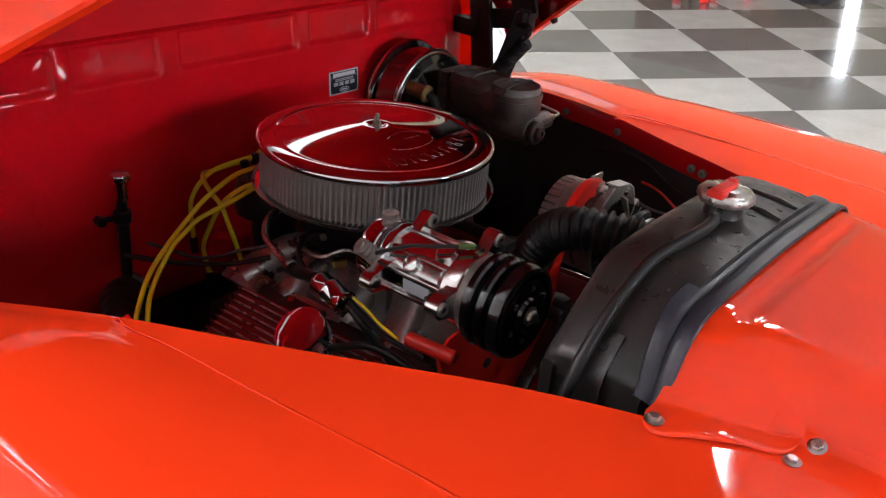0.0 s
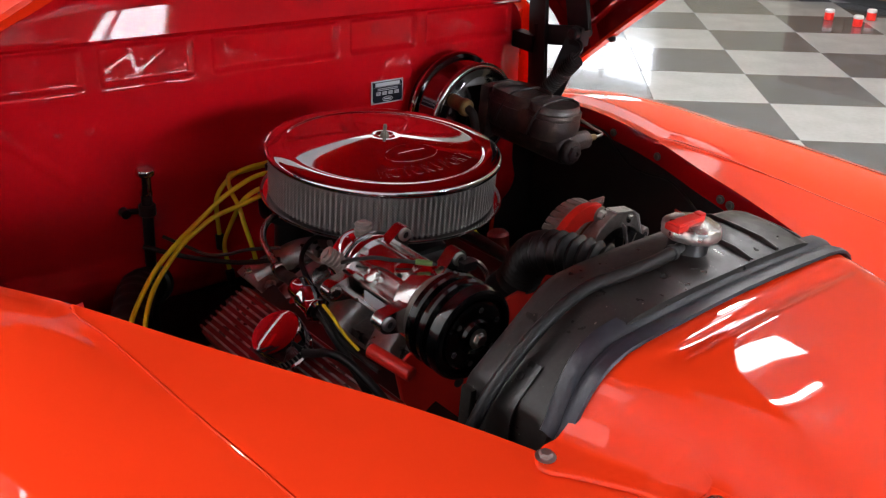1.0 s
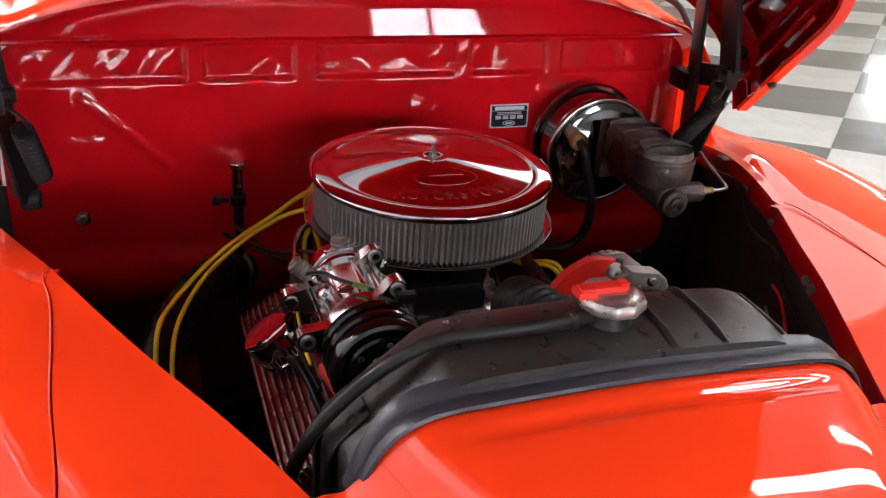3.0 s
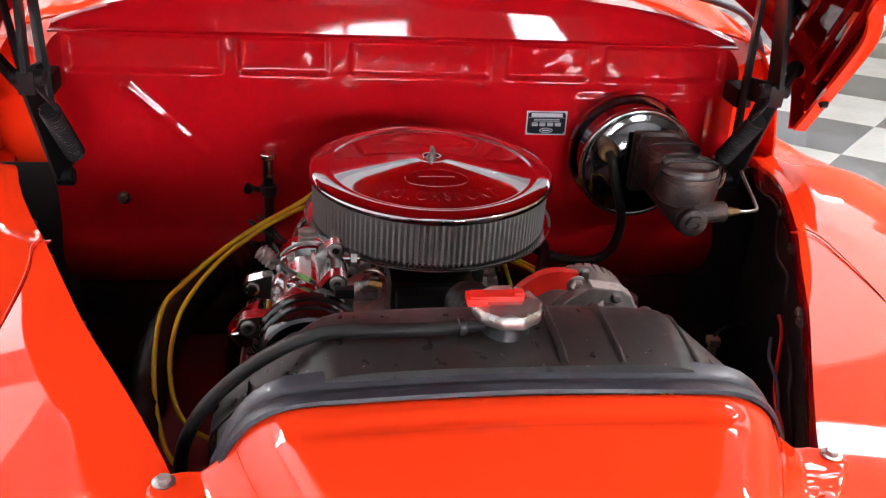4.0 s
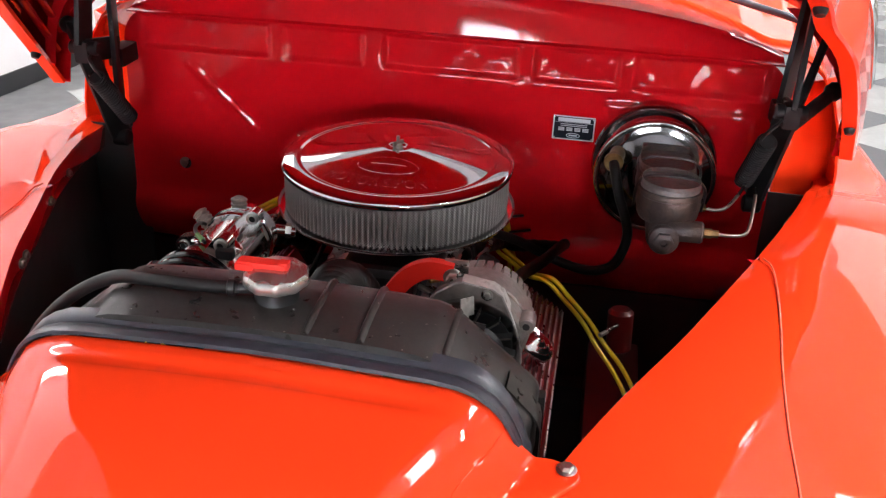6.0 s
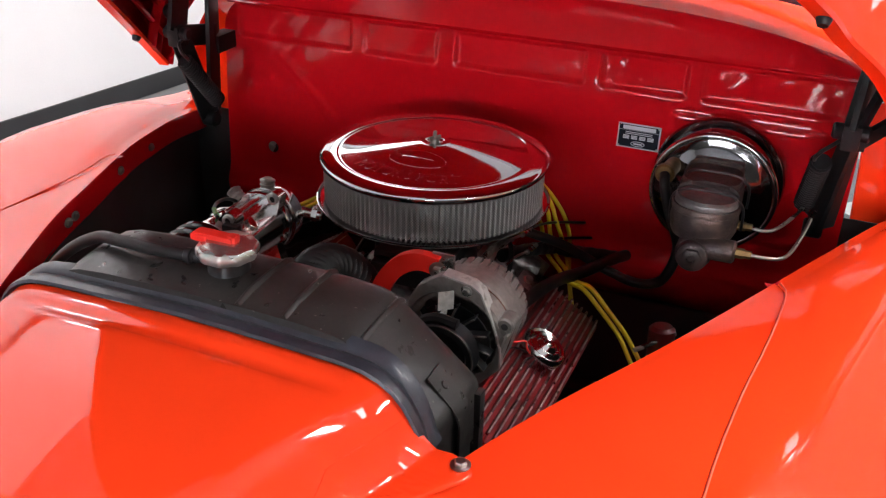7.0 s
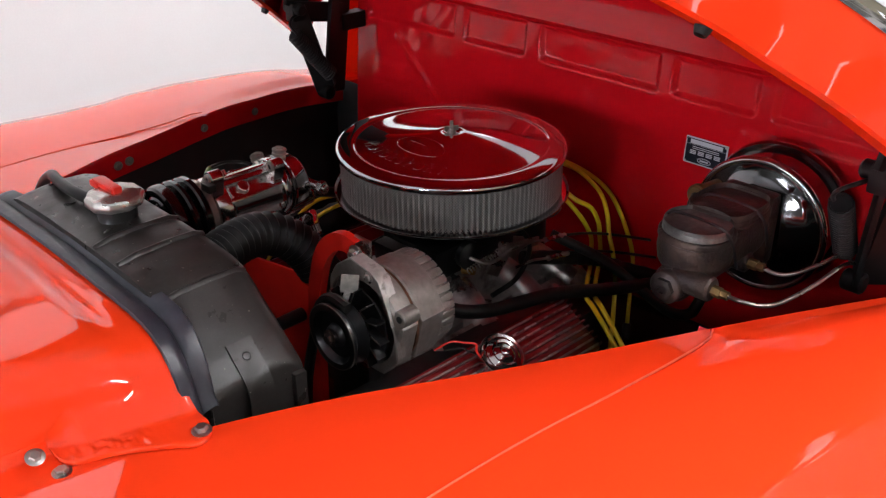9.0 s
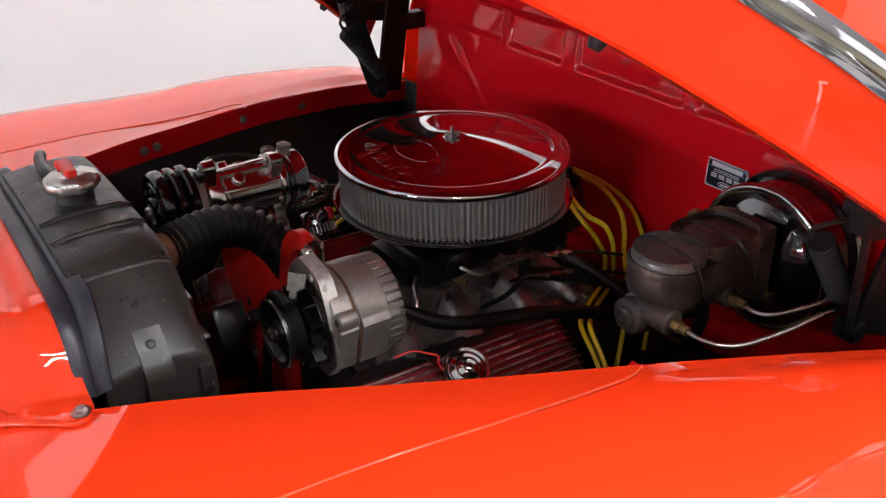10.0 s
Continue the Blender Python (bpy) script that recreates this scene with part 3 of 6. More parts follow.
# lower firewall, its shade painted as a darker red
part("toe_board", sheet([[fw(x, z, out) for x in (-0.75, 0.75)] for z, out in ((0.285, 0.0), (0.289, -0.094), (0.66, -0.094))], 0.003), SHADE_RED, car, "red lower firewall, darkened to stand for shade")
bolt_at(fw(-0.502, 0.716), (0, -1, 0), 0.008, 0.008, firewall, STEEL, "grommet")
bolt_at(fw(-0.60, 0.93, 0), (0, -1, 0), 0.006, 0.006, firewall, STEEL)

# ledge over the firewall and the cowl behind it
def lip(u, t):
    """u from side to side, t from the crease up to the cowl."""
    x = 0.598 * u
    crown = 0.066 * (1 - abs(u) ** 3.2)
    back = 0.010 * min(1.0, t / 0.04) + 0.0155 * t + 0.010 * max(0.0, t - 0.85) / 0.15
    return (x, 0.325 + back + 0.016 * t * abs(u) ** 3, 1.0095 + 0.004 * t + t * (0.006 + crown))


part("cowl_ledge", sheet([[lip(u, t) for u in steps_between(-1, 1, 48)] for t in (0.0, 0.02, 0.04, 0.2, 0.4, 0.6, 0.85, 0.93, 1.0)], 0.003), RED, car, "glossy red ledge above the firewall", 60)
rows = []
for t in steps_between(0, 1, 12):
    row = []
    for i in range(65):
        a = -1 + i / 32
        u = max(-1, min(1, a / 0.80))
        over = max(0, (abs(a) - 0.80) / 0.20)
        x, y, z = lip(u, 1.0)
        y += 0.49 * t
        z += 0.055 * t * (1 - 0.3 * abs(u))
        if over:
            x = math.copysign(0.600 + 0.135 * math.sin(over * math.pi / 2) + 0.03 * t, a)
            z -= 0.30 * over ** 2.2
            y -= 0.02 * over
        row.append((x, y, z))
    rows.append(row)
part("cowl", sheet(rows, 0.004), PAINT, car, "orange-red cowl in front of the windshield", 60)
for s in (1, -1):
    side = sheet([[(s * (0.612 + 0.02 * t), 0.345 + 0.03 * t, z), (s * (0.68 + 0.02 * t), 0.40, z), (s * 0.738, 0.45, z), (s * 0.775, 0.75, z), (s * 0.79, 1.2, z)] for z, t in ((0.25, 1), (0.5, 1), (0.72, 0.8), (0.80, 0.6), (0.86, 0.4), (0.92, 0.2), (0.97, 0.1))], 0.004)
    part("body_side", side, PAINT, car, "", 60)
part("cowl_seal", tube([(-0.738, 0.50, 0.90), (-0.735, 0.50, 0.95), (-0.715, 0.50, 0.995), (-0.672, 0.50, 1.037), (-0.57, 0.505, 1.065), (-0.41, 0.515, 1.094), (0, 0.53, 1.122),
                        (0.41, 0.515, 1.094), (0.57, 0.505, 1.065), (0.672, 0.50, 1.037), (0.715, 0.50, 0.995), (0.735, 0.50, 0.95), (0.738, 0.50, 0.90)], 0.007, 10, 6), SEAL, car, "grey rubber hood seal lying along the cowl")
shield = part("windshield", sheet([[(x, 0.86 + 0.10 * (x / 0.66) ** 2, 1.13 - 0.03 * (x / 0.66) ** 2), (x * 0.9, 1.10 + 0.10 * (x / 0.66) ** 2, 1.48)] for x in steps_between(-0.66, 0.66, 24)], 0.005), GLASS, car, "clear windshield")
part("frame", tube([(x, 0.855 + 0.10 * (x / 0.66) ** 2, 1.13 - 0.03 * (x / 0.66) ** 2) for x in steps_between(-0.66, 0.66, 12)], 0.012, 10, 4), CHROME, shield, "chrome windshield frame")

# ---- raised hood ----
# lower edge: station, x, y, z
RIM = [(0.0, 0.722, 0.248, 0.884), (0.20, 0.676, 0.108, 0.996), (0.38, 0.616, -0.050, 1.112), (0.46, 0.586, -0.105, 1.152), (0.52, 0.556, -0.145, 1.182), (0.60, 0.532, -0.205, 1.220), (0.75, 0.47, -0.33, 1.292), (0.95, 0.39, -0.50, 1.392), (1.15, 0.31, -0.67, 1.490), (1.28, 0.20, -0.78, 1.552)]
UP = Vector((0, 0.60, 0.80))
PROFILE = [(0.0, 0.0), (0.006, 0.028), (0.011, 0.055), (0.013, 0.078), (0.012, 0.093), (0.008, 0.112), (-0.008, 0.155), (-0.040, 0.205), (-0.092, 0.256), (-0.18, 0.30), (-0.28, 0.355), (-0.40, 0.395), (-0.55, 0.42), (-0.722, 0.43)]


def hood_point(s, k, side):
    x, y, z = curve_at(RIM, s)
    dx, up = PROFILE[k]
    w = max(0.0, x + dx * x / 0.722)
    lift = 0.55 + 0.45 * min(1.0, x / 0.5)
    q = Vector((side * w, y, z)) + UP * up * lift
    return q


across = [(k, -1) for k in range(len(PROFILE))] + [(k, 1) for k in range(len(PROFILE) - 2, -1, -1)]
stations = steps_between(0.0, 1.28, 40)
hood = part("hood", sheet([[hood_point(s, k, d) for k, d in across] for s in stations], 0.0), PAINT, car, "raised orange-red hood, dark red inside", 60)
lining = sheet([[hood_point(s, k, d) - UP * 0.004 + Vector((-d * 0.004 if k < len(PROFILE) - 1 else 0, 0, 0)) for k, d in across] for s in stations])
part("lining", lining, LINING, hood, "red inside of the hood, darkened for its shade", 60)
for d in (1, -1):
    # turned-in lower flange
    rows = []
    for s in stations:
        p, q = hood_point(s, 0, d), hood_point(s, 1, d)
        rows.append([p + Vector((d * 0.0005, 0, 0)), p - UP * 0.004 - Vector((d * 0.003, 0, 0)), p - UP * 0.003 - Vector((d * 0.024, 0, 0)), p + UP * 0.003 - Vector((d * 0.026, 0, 0))])
    part("flange", sheet(rows, 0.0015), PAINT, hood, "", 50)
    rows = [[hood_point(s, 3, d) * (1 - t) + hood_point(s, 5, d) * t + Vector((d * (0.002 + 0.007 * math.sin(t * math.pi)), 0, 0)) for t in steps_between(0, 1, 8)] for s in steps_between(0.12, 1.25, 30)]
    part("hood_molding", sheet(rows, 0.002), CHROME, hood, "bright chrome hood side molding", 60)
    for s in (0.16, 0.595):
        p = hood_point(s, 0, d) + Vector((-d * 0.013, 0, 0))
        part("bumper", lathe([(0, 0.010), (0.006, 0.009), (0.008, 0.004), (0.009, 0)], frame_to(p - UP * 0.003, p - UP * 0.02), 14), RUBBER, hood, "black rubber bumper")
    # stiffening frame inside the rear corner
    rows = [[hood_point(0.004, k, d) - Vector((d * i, 0, 0)) for i in (0.004, 0.02, 0.036)] for k in range(0, 9)]
    part("stiffener", sheet(rows, 0.002), RED, hood, "", 60)
    rows = [[hood_point(s, k, d) - Vector((d * (0.03 - 0.012 * abs(s - 0.10) / 0.02), 0, 0)) for s in steps_between(0.08, 0.12, 4)] for k in range(0, 10)]
    part("stiffener", sheet(rows, 0.002), RED, hood, "", 50)

# hinges with springs
def coil(p0, p1, r, wire, turns):
    m = frame_to(p0, p1)
    n = (Vector(p1) - Vector(p0)).length
    pts = [m @ Vector((r * math.cos(a), r * math.sin(a), n * a / (2 * math.pi * turns))) for a in steps_between(0, 2 * math.pi * turns, turns * 12)]
    return tube(pts, wire, 6, 0)


for d in (1, -1):
    h = part("hood_hinge", bar((d * 0.614, 0.312, 1.18), (d * 0.580, 0.228, 0.795), 0.078, 0.009), HINGE, car, "black hood hinge with a coil spring")
    part("foot", box((min(d * 0.586, d * 0.616), 0.270, 0.915), (max(d * 0.586, d * 0.616), 0.330, 0.950), 0.004), HINGE, h)
    bolt_at((d * 0.600, 0.270, 0.932), (0, -1, 0), 0.006, 0.006, h, HINGE)
    block = part("block", join(box((min(d * 0.574, d * 0.600), 0.132, 0.960), (max(d * 0.574, d * 0.600), 0.163, 0.998), 0.006), bar((d * 0.588, 0.148, 0.978), (d * 0.594, 0.270, 0.955), 0.040, 0.010)), HINGE, h)
    part("pivot", cyl((d * 0.560, 0.146, 0.985), (d * 0.612, 0.146, 0.985), 0.012, 16, 0.003), HINGE, block)
    part("backing_plate", join(bar((d * 0.588, 0.150, 0.985), (d * 0.566, 0.195, 0.812), 0.040, 0.008), cyl((d * 0.550, 0.196, 0.806), (d * 0.580, 0.196, 0.806), 0.015, 16, 0.003)), HINGE, h)
    part("arm", bar((d * 0.590, 0.150, 0.985), (d * 0.603, 0.225, 1.20), 0.064, 0.009), HINGE, h)
    part("arm", bar((d * 0.596, 0.155, 0.985), (d * 0.640, 0.248, 1.102), 0.020, 0.010), HINGE, h)
    part("arm", bar((d * 0.590, 0.148, 0.962), (d * 0.660, 0.225, 1.000), 0.022, 0.011), HINGE, h)
    for p in ((0.638, 0.247, 1.100), (0.660, 0.226, 1.000)):
        part("ball_joint", lathe([(0, -0.015), (0.010, -0.012), (0.0155, -0.004), (0.0155, 0.004), (0.010, 0.012), (0, 0.015)], frame_to((d * p[0], p[1], p[2]), (d * (p[0] + 0.1), p[1] + 0.02, p[2])), 16), HINGE, h)
    s0, s1 = Vector((d * 0.555, 0.118, 0.944)), Vector((d * 0.545, 0.196, 0.846))
    spring = part("spring", coil(s0, s1, 0.0140, 0.0024, 21), HINGE, h, "black coil spring")
    part("core", cyl(s0, s1, 0.0126, 14), HINGE, spring)
    part("hook", tube([s0 + Vector((d * 0.022, 0.030, 0.030)), s0 + Vector((d * 0.012, 0.006, 0.028)), s0 + Vector((-d * 0.004, -0.010, 0.018)), s0 + Vector((-d * 0.010, 0.0, 0.002)), s0 + Vector((0, 0.012, -0.008))], 0.0030, 8, 6), BLACK, spring)
    part("hook", tube([s1, s1 + Vector((d * 0.006, 0.012, -0.018)), s1 + Vector((d * 0.018, 0.018, -0.030)), s1 + Vector((d * 0.026, 0.018, -0.040))], 0.0030, 8, 6), BLACK, spring)
    # pressed ribs on the inside of the hood
    for k in (2, 4, 6):
        part("rib", tube([hood_point(s, k, d) - UP * 0.006 - Vector((d * 0.020, 0, 0)) for s in steps_between(0.04, 1.2, 14)], 0.007, 8, 3), RED, hood)

# front wheels, and a dark tray added to close the bay below
for d in (1, -1):
    w = part("wheel", lathe([(0.10, -0.07), (0.19, -0.075), (0.20, -0.06), (0.20, 0.06), (0.19, 0.075), (0.06, 0.05), (0, 0.05)], frame_to((d * 0.70, -0.42, 0.30), (d * 0.80, -0.42, 0.30)), 32), STEEL, car)
    part("tyre", lathe([(0.20, -0.07), (0.25, -0.085), (0.31, -0.08), (0.335, -0.055), (0.337, 0.0), (0.335, 0.055), (0.31, 0.08), (0.25, 0.085), (0.20, 0.07)], frame_to((d * 0.70, -0.42, 0.30), (d * 0.80, -0.42, 0.30)), 40), TYRE, w)
part("under_tray", box((-0.76, -0.72, 0.27), (0.76, 0.36, 0.29)), DARK, car, "added black tray closing the engine bay below")
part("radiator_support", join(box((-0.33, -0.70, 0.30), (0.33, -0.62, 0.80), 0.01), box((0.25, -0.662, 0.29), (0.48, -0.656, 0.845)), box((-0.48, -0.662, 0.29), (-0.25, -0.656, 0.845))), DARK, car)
part("frame_rail", join(box((-0.43, -0.70, 0.30), (-0.33, 0.33, 0.42), 0.01), box((0.33, -0.70, 0.30), (0.43, 0.33, 0.42), 0.01), box((-0.43, -0.44, 0.42), (0.43, -0.30, 0.54), 0.01), box((-0.43, -0.30, 0.42), (-0.19, -0.20, 0.535), 0.01)), ENGINE_RED, car, "red painted chassis frame and crossmember")
# ---- engine ----
engine = thing("engine", "red vintage V8 engine with finned red valve covers", "engine", (0, -0.05, 0.34))
part("block", join(box((-0.17, -0.27, 0.34), (0.17, 0.20, 0.60), 0.02), box((-0.14, -0.30, 0.45), (0.14, -0.26, 0.70), 0.02)), BLACK, engine)
for d in (1, -1):
    # the driver's bank stands further forward and the engine slopes down to the rear
    m = Matrix.Translation((d * 0.205, -0.132 if d < 0 else -0.158, 0.641)) @ pose(0, 0, 0, -2.0, 0, 0) @ pose(0, 0, 0, 0, d * 33, 0) @ Matrix.Diagonal((d, 0.955, 1, 1))
    part("cylinder_head", box((-0.075, -0.24, -0.09), (0.075, 0.24, -0.012), 0.008, m), BLACK, engine)
    cover = part("valve_cover", join(box((-0.039, -0.215, -0.012), (0.062, 0.215, 0.040), 0.012, m), box((-0.043, -0.220, -0.012), (0.066, 0.220, -0.002), 0.002, m)), COVER_RED, engine, "red finned valve cover")
    part("rail", box((-0.047, -0.224, -0.018), (0.070, 0.224, -0.008), 0.002, m), INTAKE, cover, "bare metal gasket rail")
    for k in range(9):
        x = -0.0305 + 0.0105 * k
        fin = part("fin", box((x - 0.0018, -0.205, 0.036), (x + 0.0018, 0.205, 0.0465), 0.0008, m, 1), COVER_RED, cover)
        for y in (-0.2190, 0.2030):
            part("fin_end", box((x - 0.0018, y, -0.004), (x + 0.0018, y + 0.016, 0.0440), 0.0016, m, 1), COVER_RED, fin)
        part("fin_edge", box((x - 0.0016, -0.2205, 0.002), (x + 0.0016, -0.2185, 0.0420), 0.0004, m, 1), FIN_EDGE, fin, "bare polished fin edge")
        part("fin_edge", box((x - 0.0015, -0.2045, 0.0464), (x + 0.0015, 0.2045, 0.0475), 0.0004, m, 1), FIN_EDGE, fin, "bare polished fin edge")
# breather on one cover, twist cap on the other
m = Matrix.Translation((-0.236, -0.119, 0.686)) @ pose(0, 0, 0, 0, -33, 0)
br = thing("breather_cap", "chrome push-in breather on a red valve cover", "breather", (-0.225, -0.112, 0.685))
part("neck", lathe([(0.014, -0.02), (0.014, 0.012), (0.030, 0.014)], m, 24), RUBBER, br)
part("screen", lathe([(0.029, 0.006), (0.031, 0.008), (0.031, 0.028), (0.030, 0.029)], m, 40), RUBBER, br, "dark breather element")
for k in range(30):
    part("pleat", box((0.0300, -0.0010, 0.007), (0.0325, 0.0010, 0.027), 0.0004, m @ Matrix.Rotation(2 * math.pi * k / 30, 4, "Z"), 1), CAP_METAL, br)
part("lower_ring", lathe([(0.030, 0.002), (0.0345, 0.003), (0.0350, 0.007), (0.032, 0.009)], m, 40), CHROME, br, "chrome lower ring")
part("cap", lathe([(0.034, 0.022), (0.0365, 0.024), (0.037, 0.044), (0.035, 0.048), (0.028, 0.0495), (0, 0.050)], m, 40), CHROME, br, "chrome breather cap")
m = Matrix.Translation((0.234, -0.140, 0.684)) @ pose(0, 0, 0, 0, 33, 0)
oc = thing("oil_filler_cap", "chrome twist-on oil filler cap with stepped rings", "oil cap", (0.232, -0.138, 0.676))
part("cap", lathe([(0.030, -0.012), (0.0335, 0.002), (0.0345, 0.008), (0.0335, 0.013), (0.030, 0.016), (0.0265, 0.0145), (0.024, 0.0165), (0.020, 0.019), (0.0165, 0.0175), (0.014, 0.0195), (0.010, 0.022), (0.0065, 0.0205), (0.005, 0.022), (0, 0.0225)], m, 48), RING, oc, "bright stepped cap")
part("tab", box((-0.034, -0.006, 0.002), (-0.024, 0.006, 0.014), 0.002, m @ pose(0, 0, 0, 0, 0, 200)), CHROME, oc)
part("wire", tube([m @ Vector(p) for p in ((-0.012, -0.030, 0.006), (-0.022, -0.036, 0.014), (-0.030, -0.034, 0.020), (-0.040, -0.044, 0.016), (-0.052, -0.060, 0.012), (-0.055, -0.085, 0.004))], 0.0016, 8), RED_PLASTIC, oc, "thin red wire")
part("wire", tube([m @ Vector(p) for p in ((-0.016, -0.028, 0.004), (-0.030, -0.044, 0.010), (-0.038, -0.046, 0.006), (-0.048, -0.070, 0.004))], 0.0014, 8), RUBBER, oc, "thin black wire")

# intake manifold and carburettor under the air cleaner
intake = part("intake_manifold", join(box((-0.11, -0.21, 0.60), (0.11, 0.19, 0.665), 0.015), box((-0.07, -0.10, 0.655), (0.07, 0.09, 0.715), 0.012)), INTAKE, engine, "weathered aluminium intake manifold")
for d in (1, -1):
    for y in (-0.17, -0.06, 0.06, 0.15):
        part("runner", tube([(0, y * 0.5, 0.68), (d * 0.06, y * 0.8, 0.685), (d * 0.13, y, 0.645)], 0.027, 16, 6), INTAKE, intake)
for d in (1, -1):
    part("flange", box((min(d * 0.118, d * 0.152), -0.205, 0.648), (max(d * 0.118, d * 0.152), 0.185, 0.658), 0.003, Matrix.Translation((d * 0.135, 0, 0.653)) @ pose(0, 0, 0, 0, d * 33, 0) @ Matrix.Translation((-d * 0.135, 0, -0.653))), INTAKE, intake)
    for y in (-0.185, -0.115, -0.045, 0.03, 0.10, 0.165):
        bolt_at((d * 0.137, y, 0.657), (d * 0.54, 0, 0.84), 0.007, 0.008, intake, STEEL)
carb = part("carburettor", join(box((-0.062, -0.095, 0.715), (0.062, 0.085, 0.765), 0.01), box((-0.055, -0.12, 0.725), (0.055, -0.09, 0.757), 0.008), box((-0.055, 0.08, 0.725), (0.055, 0.11, 0.757), 0.008),
     cyl((0, -0.005, 0.765), (0, -0.005, 0.835), 0.062, 32, 0.004)), BLACK, engine, "dark carburettor under the air cleaner")
for x, y, z in ((0.078, -0.06, 0.742), (-0.08, -0.03, 0.735)):
    part("linkage", tube([(x * 0.6, y, z - 0.005), (x * 0.95, y + 0.012, z + 0.008), (x * 1.25, y + 0.04, z - 0.006), (x * 1.3, y + 0.08, z - 0.004)], 0.0032, 8), STEEL, carb)
    part("fitting", cyl((x * 0.8, y + 0.02, z - 0.022), (x * 1.05, y + 0.03, z - 0.022), 0.007, 6, 0.001), BRASS, carb)
for x, y, z in ((0.060, 0.05, 0.73), (0.066, -0.02, 0.725), (0.055, 0.09, 0.75), (-0.064, 0.04, 0.74)):
    part("screw", lathe([(0.006, 0), (0.006, 0.004), (0.004, 0.005), (0, 0.005)], frame_to((x, y, z), (x * 2, y, z)), 10), STEEL, carb)
part("thermostat_housing", join(cyl((0.02, -0.235, 0.66), (0.02, -0.245, 0.76), 0.036, 24, 0.006), tube([(0.02, -0.245, 0.75), (0.022, -0.258, 0.775), (0.022, -0.276, 0.795)], 0.025, 18)), BLACK, engine)
dist = part("distributor", join(cyl((-0.02, 0.205, 0.62), (-0.02, 0.205, 0.72), 0.04, 24, 0.004), lathe([(0.066, 0.72), (0.068, 0.75), (0.060, 0.778), (0.045, 0.786), (0, 0.786)], Matrix.Translation((-0.02, 0.205, 0)), 32)), BLACK, engine, "black distributor cap behind the engine")
for k in range(8):
    a = 2 * math.pi * k / 8
    part("terminal", cyl((-0.02 + 0.045 * math.cos(a), 0.205 + 0.045 * math.sin(a), 0.775), (-0.02 + 0.05 * math.cos(a), 0.205 + 0.05 * math.sin(a), 0.803), 0.008, 12, 0.002), RUBBER, dist)
part("water_pump", join(cyl((0, -0.27, 0.545), (0, -0.35, 0.545), 0.035, 24, 0.006), box((-0.08, -0.30, 0.50), (0.08, -0.26, 0.66), 0.02)), ENGINE_RED, engine)
part("fan_pulley", lathe([(0, 0.0), (0.055, 0.0), (0.060, 0.006), (0.048, 0.016), (0.060, 0.026), (0.055, 0.032), (0, 0.032)], frame_to((0, -0.345, 0.545), (0, -0.40, 0.545)), 36), BLACK, engine)
plate_line = [(-0.105, 0.480), (-0.104, 0.587), (-0.140, 0.635), (-0.192, 0.698), (-0.206, 0.748), (-0.186, 0.764), (-0.100, 0.782), (0.000, 0.798), (0.036, 0.785), (0.030, 0.720), (0.012, 0.620), (0.010, 0.480)]
bm = sheet([[(x * q - 0.07 * (1 - q), y, z * q + 0.62 * (1 - q)) for x, z in plate_line] for y, q in ((-0.310, 0.001), (-0.310, 0.985), (-0.3085, 1.0), (-0.3045, 1.0), (-0.303, 0.985), (-0.303, 0.001))], 0, True)
bracket = part("bracket_plate", bm, RED_PLASTIC, engine, "red painted bracket plate", 40)
part("hole", lathe([(0.0, 0.0), (0.008, 0.0), (0.008, 0.0012), (0, 0.0012)], frame_to((-0.098, -0.3102, 0.692), (-0.098, -1, 0.692)), 16), DARK, bracket)
part("tensioner_bar", join(bar((0.012, -0.345, 0.735), (-0.140, -0.345, 0.548), 0.020, 0.008), cyl((0.012, -0.352, 0.735), (0.012, -0.306, 0.735), 0.010, 14, 0.002)), BLACK, engine, "black tensioner bar")
bolt_at((-0.040, -0.350, 0.671), (0, -1, 0), 0.006, 0.006, bracket, STUD)
bolt_at((-0.10, -0.310, 0.60), (0, -1, 0), 0.006, 0.006, bracket, STUD)

# ---- air cleaner ----
ac = thing("air_cleaner", "round chrome air cleaner with pleated paper filter", "air cleaner", (0, 0, 0.825))
C = Matrix.Translation((0, 0, 0))
part("base_pan", lathe([(0.03, 0.810), (0.10, 0.815), (0.165, 0.822), (0.182, 0.828), (0.1845, 0.8315), (0.1848, 0.8335), (0.1835, 0.8335), (0.180, 0.830), (0.168, 0.829), (0.05, 0.826)], C, 96), CHROME, ac, "chrome base pan")
bm = bmesh.new()
pleats = 130
rings = []
for z in (0.832, 0.896):
    ring = []
    for k in range(pleats):
        for f, r in ((0.0, 0.1718), (0.34, 0.1718), (0.52, 0.157), (0.82, 0.157)):
            a = 2 * math.pi * (k + f) / pleats
            ring.append(bm.verts.new((r * math.cos(a), r * math.sin(a), z)))
    rings.append(ring)
for k in range(4 * pleats):
    n = (k + 1) % (4 * pleats)
    bm.faces.new((rings[0][k], rings[0][n], rings[1][n], rings[1][k]))
part("filter_element", bm, PAPER, ac, "grey pleated paper filter", 20)
bm = bmesh.new()
verts, faces = [], []
nw, nh, rr = 270, 28, 0.1730
